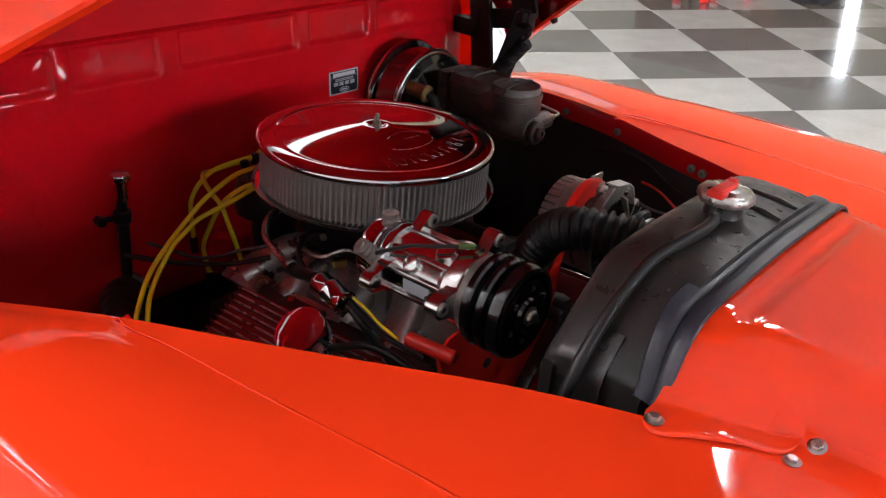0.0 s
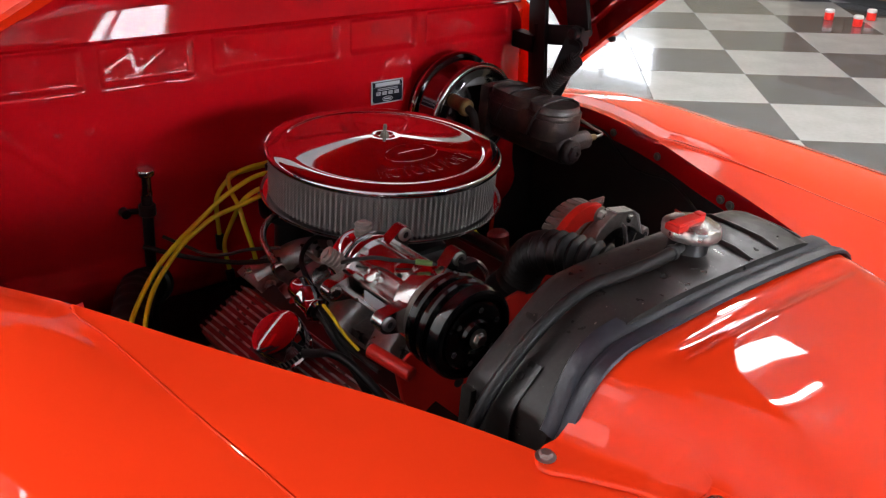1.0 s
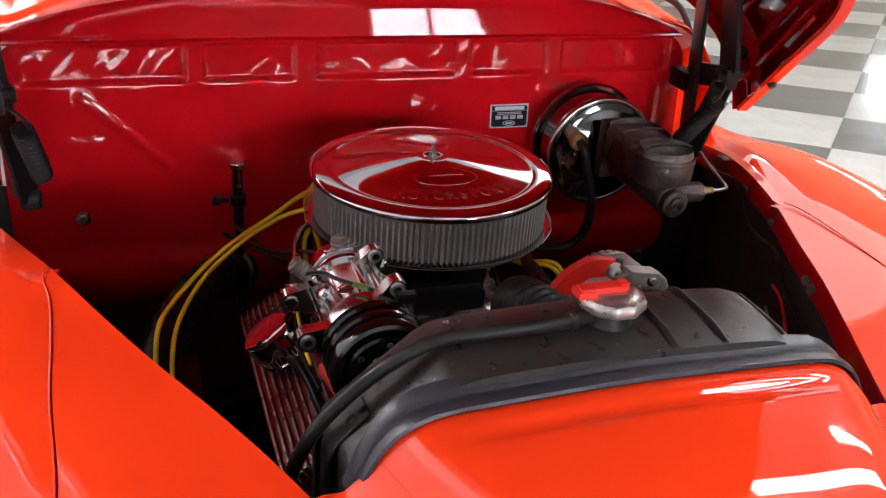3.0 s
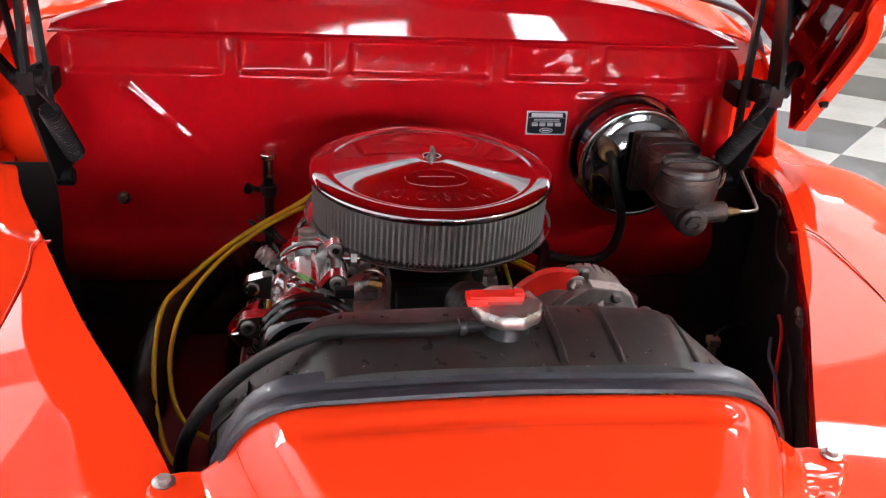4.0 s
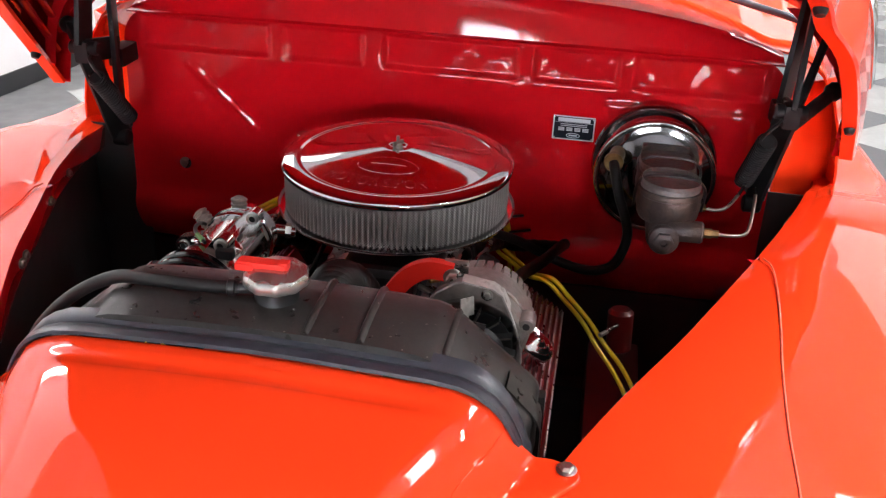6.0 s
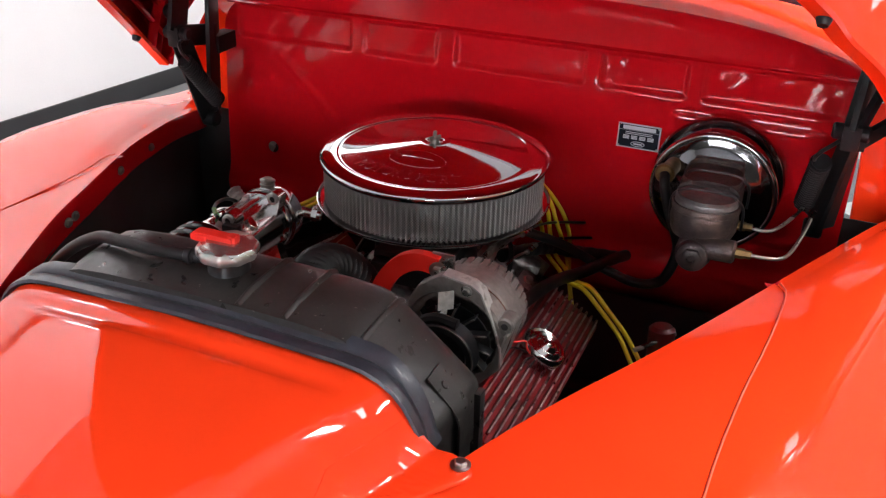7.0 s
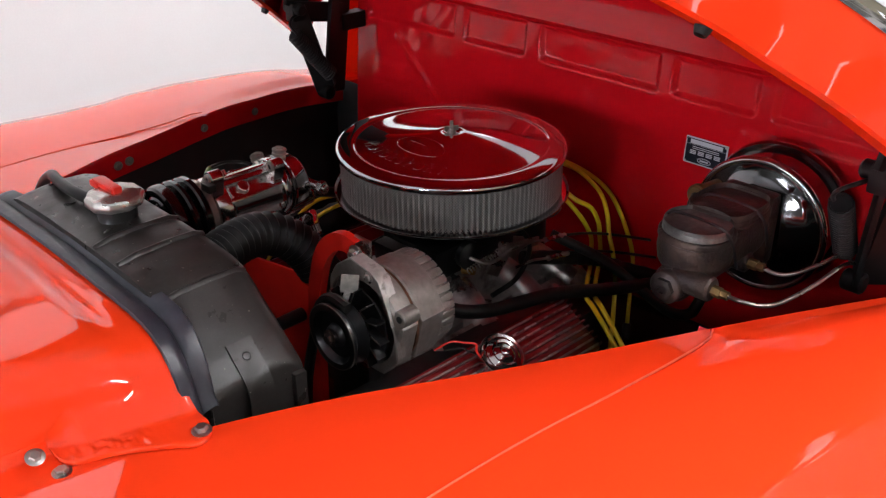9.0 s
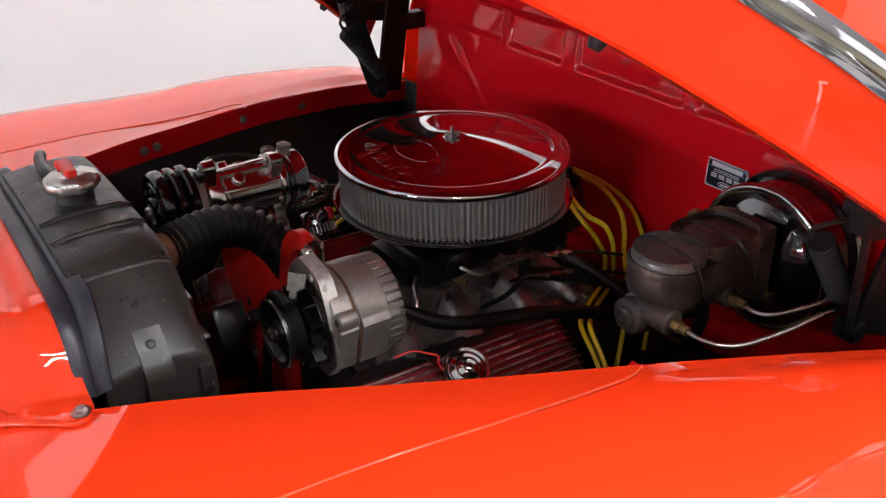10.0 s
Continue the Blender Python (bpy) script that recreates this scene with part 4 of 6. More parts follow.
for sgn in (1, -1):
    for k in range(nw):
        a0 = 2 * math.pi * k / nw
        for j in range(nh):
            z0, z1 = 0.835 + 0.060 * j / nh, 0.835 + 0.060 * (j + 1) / nh
            a, b = a0 + sgn * math.pi / nw * (j % 2), a0 + sgn * math.pi / nw * ((j + 1) % 2)
            w = 2 * math.pi / nw * 0.10
            i = len(verts)
            verts += [(rr * math.cos(a - w), rr * math.sin(a - w), z0), (rr * math.cos(a + w), rr * math.sin(a + w), z0), (rr * math.cos(b + w), rr * math.sin(b + w), z1), (rr * math.cos(b - w), rr * math.sin(b - w), z1)]
            faces.append((i, i + 1, i + 2, i + 3))
me = bpy.data.meshes.new("wire_screen")
me.from_pydata(verts, [], faces)
bm.from_mesh(me)
bpy.data.meshes.remove(me)
part("wire_screen", bm, MESH, ac, "woven wire screen round the filter")
lid = part("lid", lathe([(0.172, 0.893), (0.1765, 0.8935), (0.1785, 0.896), (0.1785, 0.901), (0.1765, 0.9045), (0.171, 0.9060), (0.158, 0.9068), (0.1530, 0.9069), (0.1512, 0.9066), (0.1495, 0.9058), (0.1480, 0.9055), (0.146, 0.9056),
     (0.13, 0.9070), (0.11, 0.9095), (0.07, 0.9152), (0.040, 0.9193), (0.024, 0.9213), (0.0145, 0.9220), (0.0130, 0.9216), (0.0115, 0.9200), (0.008, 0.9195), (0, 0.9195)], C, 160), CHROME, ac, "domed chrome lid with embossed lettering", 50)
part("stud", join(cyl((0, 0, 0.905), (0, 0, 0.938), 0.0027, 12, 0.0006), lathe([(0.0075, 0.9185), (0.007, 0.921), (0.005, 0.926), (0, 0.926)], C, 20), box((-0.011, -0.0014, 0.9225), (-0.003, 0.0014, 0.930), 0.001, pose(0, 0, 0, 0, 0, 60)), box((0.003, -0.0014, 0.9225), (0.011, 0.0014, 0.930), 0.001, pose(0, 0, 0, 0, 0, 60))), STUD, ac, "threaded stud with wing nut")


def lid_height(r):
    table = [(0.0, 0.915), (0.0285, 0.9206), (0.040, 0.9193), (0.07, 0.9152), (0.11, 0.9095), (0.146, 0.9056)]
    for (r0, z0), (r1, z1) in zip(table, table[1:]):
        if r0 <= r <= r1:
            return z0 + (z1 - z0) * (r - r0) / (r1 - r0)
    return 0.9045


def letter_mesh(ch, size, depth):
    cu = bpy.data.curves.new("letter", "FONT")
    cu.body, cu.size, cu.extrude, cu.align_x = ch, size, depth, "CENTER"
    cu.bevel_depth, cu.bevel_resolution = size * 0.006, 1
    ob = new("letter", cu)
    bm = bmesh.new()
    bm.from_mesh(ob.to_mesh())
    ob.to_mesh_clear()
    bpy.data.objects.remove(ob)
    bpy.data.curves.remove(cu)
    return bm


word = "MOTORSPORT"
for k, ch in enumerate(word):
    # the letters stand on a wide arc and follow the dome
    a = radians(-90 + (k - 4.5) * 5.5)
    bm = letter_mesh(ch, 0.034, 0.0001)
    bmesh.ops.transform(bm, matrix=Matrix.Translation((0.19 * math.cos(a), 0.066 + 0.19 * math.sin(a), 0)) @ Matrix.Rotation(a + math.pi / 2, 4, "Z") @ Matrix.Diagonal((0.62, 1.0, 1.0, 1)), verts=bm.verts)
    for v in bm.verts:
        v.co.z = v.co.z * 0.6 + lid_height(math.hypot(v.co.x, v.co.y)) - 0.0001
    part("letter", bm, CHROME, lid, "")
# embossed oval badge with a plain bar in it
oval = [(0.045 * math.cos(t), -0.065 + 0.0235 * math.sin(t)) for t in steps_between(0, 2 * math.pi, 48)]
part("badge", tube([(x, y, lid_height(math.hypot(x, y)) - 0.0003) for x, y in oval], 0.0006, 8, 0, ends=False), CHROME, lid, "plain embossed oval badge")
part("badge_bar", sheet([[(x, y, lid_height(math.hypot(x, y)) + (0.0003 if 0 < q < 5 and 0 < p < 12 else -0.0002)) for q, y in enumerate(steps_between(-0.070, -0.060, 5))] for p, x in enumerate(steps_between(-0.028, 0.028, 12))]), CHROME, lid)

# ---- radiator ----
rad = thing("radiator", "satin black radiator with arched top tank and filler cap", "radiator", (0, -0.52, 0.34))
TANKP = [(0.0, 0.962), (0.06, 0.962), (0.12, 0.960), (0.152, 0.957), (0.164, 0.9535), (0.176, 0.9455), (0.232, 0.8985), (0.2545, 0.8795), (0.2595, 0.8735), (0.2615, 0.866), (0.263, 0.80)]
prof = [(-x, z) for x, z in TANKP[::-1]][:-1] + TANKP
rows = []
for y, dz, g in ((-0.600, -0.012, -0.003), (-0.598, -0.002, 0.0), (-0.585, 0.0, 0.0), (-0.560, 0.003, 0.001), (-0.53, 0.004, 0.002), (-0.505, 0.002, 0.003), (-0.494, -0.002, 0.003), (-0.488, -0.010, 0.002), (-0.486, -0.030, -0.002)):
    rows.append([(x + math.copysign(g, x) if abs(x) > 0.15 else x, y, z + dz) for x, z in prof])
tank = part("top_tank", sheet(rows, 0.003), TANK, rad, "satin black arched top tank", 40)
part("core", box((-0.262, -0.592, 0.34), (0.262, -0.492, 0.85), 0.008), TANK, rad)
# pressed steps across the tank
for x0 in (0.045, 0.098, 0.176):
    rows = []
    for y, dz in ((-0.596, 0.000), (-0.575, 0.005), (-0.54, 0.0062), (-0.505, 0.0055), (-0.492, 0.0)):
        z = curve_at([(a, b) for a, b in TANKP[:9]], x0)[0]
        rows.append([(x0 - 0.004, y, z + dz - 0.003), (x0 - 0.0015, y, z + dz + 0.0012), (x0 + 0.0015, y, z + dz + 0.0012), (x0 + 0.004, y, z + dz - 0.003)])
    part("pressed_rib", sheet(rows), TANK, tank, "", 60)
for d in (1, -1):
    strap_rows = [[(d * (x + 0.0045), y, z) for y in (-0.560, -0.558, -0.532, -0.530)] for x, z in ((0.2305, 0.9055), (0.2565, 0.879), (0.2635, 0.869), (0.2665, 0.858), (0.2675, 0.78))]
    part("strap", sheet(strap_rows, 0.002), TANK, rad, "", 60)
    part("rivet", lathe([(0.005, 0), (0.004, 0.0015), (0, 0.002)], frame_to((d * 0.2475, -0.545, 0.8925), (d * 0.2475 + d * 0.7, -0.545, 1.60)), 14), TANK, rad)
    part("end_rib", box((min(d * 0.262, d * 0.272), -0.505, 0.70), (max(d * 0.262, d * 0.272), -0.490, 0.86), 0.003), TANK, rad)
part("filler_neck", lathe([(0.028, 0.955), (0.0225, 0.963), (0.022, 0.980), (0.027, 0.983), (0.027, 0.985)], Matrix.Translation((0, -0.543, 0)), 32), BLACK, rad)
bm = lathe([(0.0265, 0.981), (0.0305, 0.982), (0.0322, 0.985), (0.0318, 0.9915), (0.0295, 0.9945), (0.023, 0.996), (0.021, 0.9975), (0.011, 0.9985), (0, 0.9985)], Matrix.Translation((0, -0.543, 0)), 72)
for v in bm.verts:
    q = Vector((v.co.x, v.co.y + 0.543, 0))
    if q.length > 0.029:
        s = 1 + 0.035 * max(-0.4, math.cos(math.atan2(q.y, q.x) * 10))
        v.co.x, v.co.y = q.x * s, q.y * s - 0.543
cap = part("cap", bm, CAP_METAL, rad, "scalloped aluminium radiator cap", 35)
part("lever", join(box((-0.036, -0.551, 0.9975), (0.011, -0.537, 1.004), 0.0025), box((-0.039, -0.553, 0.9945), (-0.020, -0.5345, 1.002), 0.0025), box((0.004, -0.549, 0.9975), (0.014, -0.539, 1.006), 0.002)), RED_PLASTIC, cap, "red plastic safety lever")
part("spout", cyl((-0.022, -0.548, 0.974), (-0.045, -0.553, 0.974), 0.006, 12), BLACK, rad)

ov = thing("overflow_hose", "black rubber overflow hose lying along the radiator", "hose", (-0.30, -0.52, 0.5))
part("hose", tube([(-0.036, -0.551, 0.974), (-0.08, -0.558, 0.976), (-0.13, -0.554, 0.973), (-0.17, -0.545, 0.965), (-0.215, -0.54, 0.94), (-0.255, -0.537, 0.905), (-0.285, -0.535, 0.865), (-0.302, -0.532, 0.81), (-0.305, -0.53, 0.7), (-0.30, -0.53, 0.5)], 0.0070, 14, 8), RUBBER, ov)
part("clamp", lathe([(0.0070, -0.004), (0.0086, -0.003), (0.0086, 0.003), (0.0070, 0.004)], frame_to((-0.043, -0.5525, 0.9745), (-0.09, -0.559, 0.9755)), 18), BLACK, ov, "black hose clamp")

# corrugated upper hose
up = thing("radiator_hose", "black corrugated upper radiator hose with rusty end", "hose", (0.02, -0.27, 0.80))
line = [(0.030, -0.455, 0.882), (0.022, -0.43, 0.883), (0.012, -0.40, 0.883), (0.006, -0.37, 0.880), (0.006, -0.34, 0.870), (0.012, -0.315, 0.852), (0.018, -0.298, 0.830), (0.022, -0.287, 0.808), (0.022, -0.280, 0.795)]
part("hose", tube(line, 0.0265, 24, 20, lambda k, r: r + 0.0032 * math.cos(k / 8.0 * 2 * math.pi)), RUBBER, up)
part("clamp_end", join(cyl((0.042, -0.487, 0.880), (0.024, -0.436, 0.883), 0.0235, 24, 0.002), cyl((0.036, -0.470, 0.881), (0.032, -0.459, 0.882), 0.0255, 24, 0.001)), RUST, up, "rusty steel hose end")

# ---- alternator ----
alt = thing("alternator", "grey cast aluminium alternator with black pulley and fan", "alternator", (0.165, -0.28, 0.735))
AX = lambda y: (0.172, y, 0.803)


def cast_ring(profile):
    """Rings (y, radius) round the alternator's axis, with the flat side and the corner of the casting."""
    rows = []
    for y, r in profile:
        row = []
        for k in range(96):
            a = math.pi * 2 * k / 96 - math.pi
            d = math.degrees(a)
            q = 1.0
            if -42 < d < 12:
                q = min(1.055, 1.052 * math.cos(radians(27)) / math.cos(radians(d + 15)) + 0.012)
            elif 12 <= d < 20:
                q = 1.052 - 0.052 * (d - 12) / 8
            row.append((0.172 + r * q * math.cos(a), y, 0.803 + r * q * math.sin(a)))
        rows.append(row)
    return sheet(rows, 0, True)


part("rear_housing", cast_ring([(-0.2301, 0.001), (-0.230, 0.050), (-0.2335, 0.0595), (-0.241, 0.0625), (-0.252, 0.0632), (-0.254, 0.0655), (-0.270, 0.0660), (-0.2925, 0.0662), (-0.2940, 0.0648), (-0.2945, 0.058)]), CAST, alt, "cast aluminium rear housing", 32)
part("front_housing", cast_ring([(-0.2985, 0.058), (-0.2990, 0.0650), (-0.3005, 0.0664), (-0.318, 0.0664), (-0.324, 0.0655), (-0.327, 0.062), (-0.3275, 0.057)]), CAST, alt, "cast aluminium front housing", 32)
part("front_bearing", lathe([(0.030, 0.0), (0.030, 0.006), (0.024, 0.010), (0, 0.010)], frame_to(AX(-0.320), AX(-0.4)), 30), CAST, alt)
part("stator", lathe([(0.058, 0.0), (0.0640, 0.0), (0.0640, 0.0042), (0.058, 0.0042)], frame_to(AX(-0.2943), AX(-0.4)), 56), RUST, alt, "rust-stained stator ring in the joint")
part("lug", cyl((0.233, -0.300, 0.824), (0.233, -0.327, 0.824), 0.0075, 18, 0.002), CAST, alt)
for k in range(34):
    a = 2 * math.pi * k / 34
    m = Matrix.Translation(AX(-0.246)) @ Matrix.Rotation(a, 4, "Y")
    part("rib", box((0.050, -0.0075, -0.0049), (0.0642, 0.0155, 0.0049), 0.0012, m, 1), CAST, alt)
part("fan_disc", lathe([(0.018, 0.0), (0.050, 0.001), (0.050, 0.003), (0.018, 0.003)], frame_to(AX(-0.333), AX(-0.4)), 40), BLACK, alt)
for k in range(13):
    a = 2 * math.pi * k / 13
    m = Matrix.Translation(AX(-0.335)) @ Matrix.Rotation(a, 4, "Y") @ pose(0.048, 0, 0, 0, 0, 0) @ pose(0, 0, 0, 0, 16, 0)
    blade = part("fan_blade", box((-0.020, -0.014, -0.001), (0.007, 0.0, 0.001), 0.0004, m, 1), HINGE, alt)
    part("edge", box((-0.012, -0.0150, -0.0011), (0.007, -0.0138, 0.0011), 0.0004, m, 1), STUD, blade, "worn bright blade edge")
part("torn_blade", join(box((-0.011, -0.002, -0.010), (0.011, 0.0, 0.013), 0.0006, Matrix.Translation((0.1635, -0.342, 0.858)) @ pose(0, 0, 0, -14, 8, 52)), box((-0.004, -0.0022, -0.020), (0.004, 0.0002, -0.008), 0.0006, Matrix.Translation((0.1635, -0.342, 0.858)) @ pose(0, 0, 0, -14, 20, 52))), BARE, alt, "bent bare metal tab above the fan")
part("flank", sheet([[(x, y, z) for y in (-0.3315, -0.312)] for x, z in ((0.1545, 0.8880), (0.1925, 0.8820), (0.2055, 0.8735), (0.2205, 0.8405), (0.2280, 0.8190))], 0.002), BARE, alt, "bright machined flank of the front housing")
pulley = part("pulley", lathe([(0, 0.0), (0.040, 0.0), (0.044, 0.003), (0.033, 0.013), (0.044, 0.023), (0.0435, 0.0265), (0.036, 0.027), (0.031, 0.018), (0.016, 0.017), (0, 0.017)], frame_to(AX(-0.354), AX(-0.45)), 48), BLACK, alt, "black pulley")
part("rim", lathe([(0.0425, 0.0262), (0.0441, 0.0262), (0.0441, 0.0275), (0.0425, 0.0275)], frame_to(AX(-0.354), AX(-0.45)), 48), STUD, pulley, "worn pulley rim")
part("hub", lathe([(0, 0.030), (0.010, 0.030), (0.011, 0.026), (0.014, 0.024), (0.016, 0.018)], frame_to(AX(-0.354), AX(-0.45)), 24), BLACK, pulley)
bolt_at(AX(-0.383), (0, -1, 0), 0.0075, 0.006, alt, IRON, "nut")
for x, z in ((0.236, 0.832), (0.128, 0.765)):
    part("ear", cyl((x, -0.300, z), (x, -0.3265, z), 0.011, 20, 0.002), CAST, alt)
    part("hole", lathe([(0.0, 0.0), (0.0045, 0.0), (0.0045, 0.0012), (0, 0.0012)], frame_to((x, -0.3262, z), (x, -0.4, z)), 14), DARK, alt)
br = thing("alternator_bracket", "red steel strap and silver plate holding the alternator", "bracket", (0.10, -0.31, 0.80))
strap = [(0.030, 0.50), (0.034, 0.60), (0.038, 0.70), (0.044, 0.775), (0.052, 0.81), (0.064, 0.845), (0.084, 0.872), (0.11, 0.886), (0.14, 0.884)]
sm = smooth_path([(x, 0, z) for x, z in strap], 5)
rows = []
for k, p in enumerate(sm):
    d = (sm[min(k + 1, len(sm) - 1)] - sm[max(k - 1, 0)]).normalized()
    n = Vector((-d.z, 0, d.x))
    rows.append([(p.x + n.x * 0.012, -0.312, p.z + n.z * 0.012), (p.x + n.x * 0.012, -0.300, p.z + n.z * 0.012), (p.x - n.x * 0.012, -0.300, p.z - n.z * 0.012), (p.x - n.x * 0.012, -0.312, p.z - n.z * 0.012)])
part("strap", sheet(rows, 0, True), RED_PLASTIC, br, "red painted strap")
# flat front flange of the housing: a pointed plate with a round opening for the fan
OUT = [(0.150, 0.886), (0.192, 0.880), (0.204, 0.872), (0.219, 0.840), (0.233, 0.800), (0.234, 0.770), (0.205, 0.738), (0.150, 0.738), (0.118, 0.760), (0.105, 0.803), (0.108, 0.843), (0.122, 0.866)]
CEN = (0.168, 0.805)


def out_at(a):
    """The plate's edge in the direction a from the opening's centre."""
    c, s = math.cos(a), math.sin(a)
    for (x0, z0), (x1, z1) in zip(OUT, OUT[1:] + OUT[:1]):
        x0, z0, x1, z1 = x0 - CEN[0], z0 - CEN[1], x1 - CEN[0], z1 - CEN[1]
        det = c * (z0 - z1) - s * (x0 - x1)
        if abs(det) > 1e-9:
            r = (x0 * (z0 - z1) - z0 * (x0 - x1)) / det
            u = (c * z0 - s * x0) / det
            if r > 0 and -1e-6 <= u <= 1 + 1e-6:
                return r
    return 0.07


rows = []
for a in steps_between(0, 2 * math.pi, 72):
    c, s, r = math.cos(a), math.sin(a), out_at(a)
    rows.append([(CEN[0] + q * c, y, CEN[1] + q * s) for q, y in ((0.0605, -0.322), (0.0605, -0.3290), (0.0615, -0.3300), (r - 0.0015, -0.3300), (r, -0.3285), (r, -0.316))])
part("front_flange", sheet(rows), CAST, alt, "flat silver front flange", 30)
part("plate", box((0.128, -0.3025, 0.868), (0.158, -0.299, 0.900), 0.001), STEEL, br, "silver plate")
bolt_at((0.141, -0.3105, 0.880), (0, -1, 0), 0.0085, 0.010, br)
bolt_at((0.186, -0.330, 0.872), (0, -1, 0), 0.005, 0.004, br)
part("belt", tube([(0.190, -0.367, 0.846), (0.160, -0.367, 0.848), (0.136, -0.367, 0.830), (0.122, -0.367, 0.79), (0.095, -0.367, 0.70), (0.08, -0.365, 0.60)], 0.007, 8), RUBBER, br, "black drive belt")

# ---- air-conditioning compressor ----
co = thing("ac_compressor", "polished air-conditioning compressor with black clutch pulley", "compressor", (-0.185, -0.26, 0.77))
CX = lambda y: (-0.177, y, 0.841)
part("body", lathe([(0, 0), (0.036, 0), (0.0410, 0.004), (0.0410, 0.088), (0.0425, 0.094), (0.0470, 0.098), (0.0470, 0.112), (0.0445, 0.118), (0.032, 0.124), (0, 0.124)], frame_to(CX(-0.216), CX(-0.4)), 48), POLISHED, co, "polished aluminium body")


def web(x, z, y0, y1, hub, end):
    """A flat tapered ear from the hub's circle to the bolt hole at (x, z)."""
    bm = bmesh.new()
    dx, dz = x + 0.177, z - 0.841
    n = math.hypot(dx, dz)
    bx, bz = -0.177 + dx / n * 0.020, 0.841 + dz / n * 0.020
    for y in (y0, y1):
        for k in range(20):
            a = 2 * math.pi * k / 20
            bm.verts.new((x + end * math.cos(a), y, z + end * math.sin(a)))
            bm.verts.new((bx + hub * math.cos(a), y, bz + hub * math.sin(a)))
    bmesh.ops.convex_hull(bm, input=bm.verts[:])
    loose = [v for v in bm.verts if not v.link_faces]
    bmesh.ops.delete(bm, geom=loose, context="VERTS")
    return bm


for x, z, y0, y1, hub, end in ((-0.1455, 0.890, -0.219, -0.236, 0.022, 0.0105), (-0.2475, 0.837, -0.219, -0.236, 0.022, 0.012), (-0.145, 0.780, -0.219, -0.236, 0.022, 0.0105),
                               (-0.147, 0.901, -0.322, -0.340, 0.021, 0.0115), (-0.247, 0.845, -0.322, -0.340, 0.021, 0.0125), (-0.165, 0.779, -0.322, -0.340, 0.021, 0.0115)):
    part("ear", web(x, z, y0, y1, hub, end), POLISHED, co, "polished mounting ear", 25)
    for y, way in ((y1, -1), (y0, 1)):
        part("bush", lathe([(0.0046, 0), (0.0086, 0), (0.0086, 0.0022), (0.0075, 0.0030), (0.0046, 0.0030)], frame_to((x, y, z), (x, y + way, z)), 20), STEEL, co)
        part("hole", lathe([(0, 0.0012), (0.0047, 0.0012), (0.0047, 0)], frame_to((x, y, z), (x, y + way, z)), 16), DARK, co)
# threaded ports at the rear head
for p, q, r in (((-0.1808, -0.1985, 0.862), (-0.1802, -0.194, 0.8985), 0.0112), ((-0.214, -0.207, 0.850), (-0.239, -0.199, 0.872), 0.0112)):
    d = (Vector(q) - Vector(p)) / 6
    part("port", join(cyl(p, q, r * 0.86, 22, 0.001), *(cyl(Vector(p) + d * (k + 0.3), Vector(p) + d * (k + 0.85), r, 22, 0.0008) for k in range(2, 6)), cyl(p, Vector(p) + d * 1.4, r * 1.25, 6, 0.001)), CAST, co, "threaded grey port")
    part("plug", lathe([(0, 0.0016), (r * 0.55, 0.0016), (r * 0.6, 0)], frame_to(q, Vector(q) + d), 18), DARK if r < 0.0112 else CAST, co)
# bosses and cast ribs over the body
for a, y, r, h in ((112, -0.297, 0.0115, 0.006), (48, -0.285, 0.009, 0.004), (150, -0.262, 0.010, 0.005), (196, -0.300, 0.009, 0.004)):
    c, q = math.cos(radians(a)), math.sin(radians(a))
    p = Vector((-0.177 + 0.0385 * c, y, 0.841 + 0.0385 * q))
    part("boss", lathe([(r * 1.25, 0), (r * 1.1, 0.003), (r, 0.0035 + h), (r * 0.85, 0.0045 + h), (0, 0.0045 + h)], frame_to(p, p + Vector((c, 0, q))), 26), POLISHED, co)
for a in (28, 62, 84, 132, 170, 214, 250):
    m = Matrix.Translation(CX(-0.268)) @ Matrix.Rotation(radians(-a), 4, "Y")
    part("cast_rib", box((0.038, -0.046, -0.0032), (0.0435 + 0.002 * (a % 3), 0.046, 0.0032), 0.0014, m, 2), POLISHED, co)
prof = [(0.040, 0.0), (0.055, 0.0), (0.0585, 0.003), (0.0585, 0.010), (0.0565, 0.013), (0.050, 0.016), (0.0565, 0.020), (0.0585, 0.023), (0.0585, 0.028), (0.0565, 0.031), (0.050, 0.034), (0.0565, 0.038), (0.0585, 0.041), (0.0585, 0.049), (0.05655, 0.054), (0.053, 0.0565), (0.048, 0.056), (0.0465, 0.051), (0.044, 0.051), (0.043, 0.055), (0.040, 0.057), (0.022, 0.057), (0.020, 0.061), (0.016, 0.0565), (0, 0.0565)]
part("clutch_pulley", lathe(prof, frame_to(CX(-0.352), CX(-0.5)), 64), GLOSS, co, "glossy black clutch pulley", 30)
part("coil_housing", lathe([(0.030, 0.0), (0.049, 0.0), (0.050, 0.004), (0.050, 0.012), (0.030, 0.012)], frame_to(CX(-0.340), CX(-0.5)), 40), CAST, co, "grey clutch coil housing")
bolt_at(CX(-0.413), (0, -1, 0), 0.0085, 0.008, co)
for k in range(6):
    a = 2 * math.pi * k / 6 + 0.4
    bolt_at((-0.177 + 0.034 * math.cos(a), -0.4085, 0.841 + 0.034 * math.sin(a)), (0, -1, 0), 0.0036, 0.003, co, BLACK, "rivet", False)
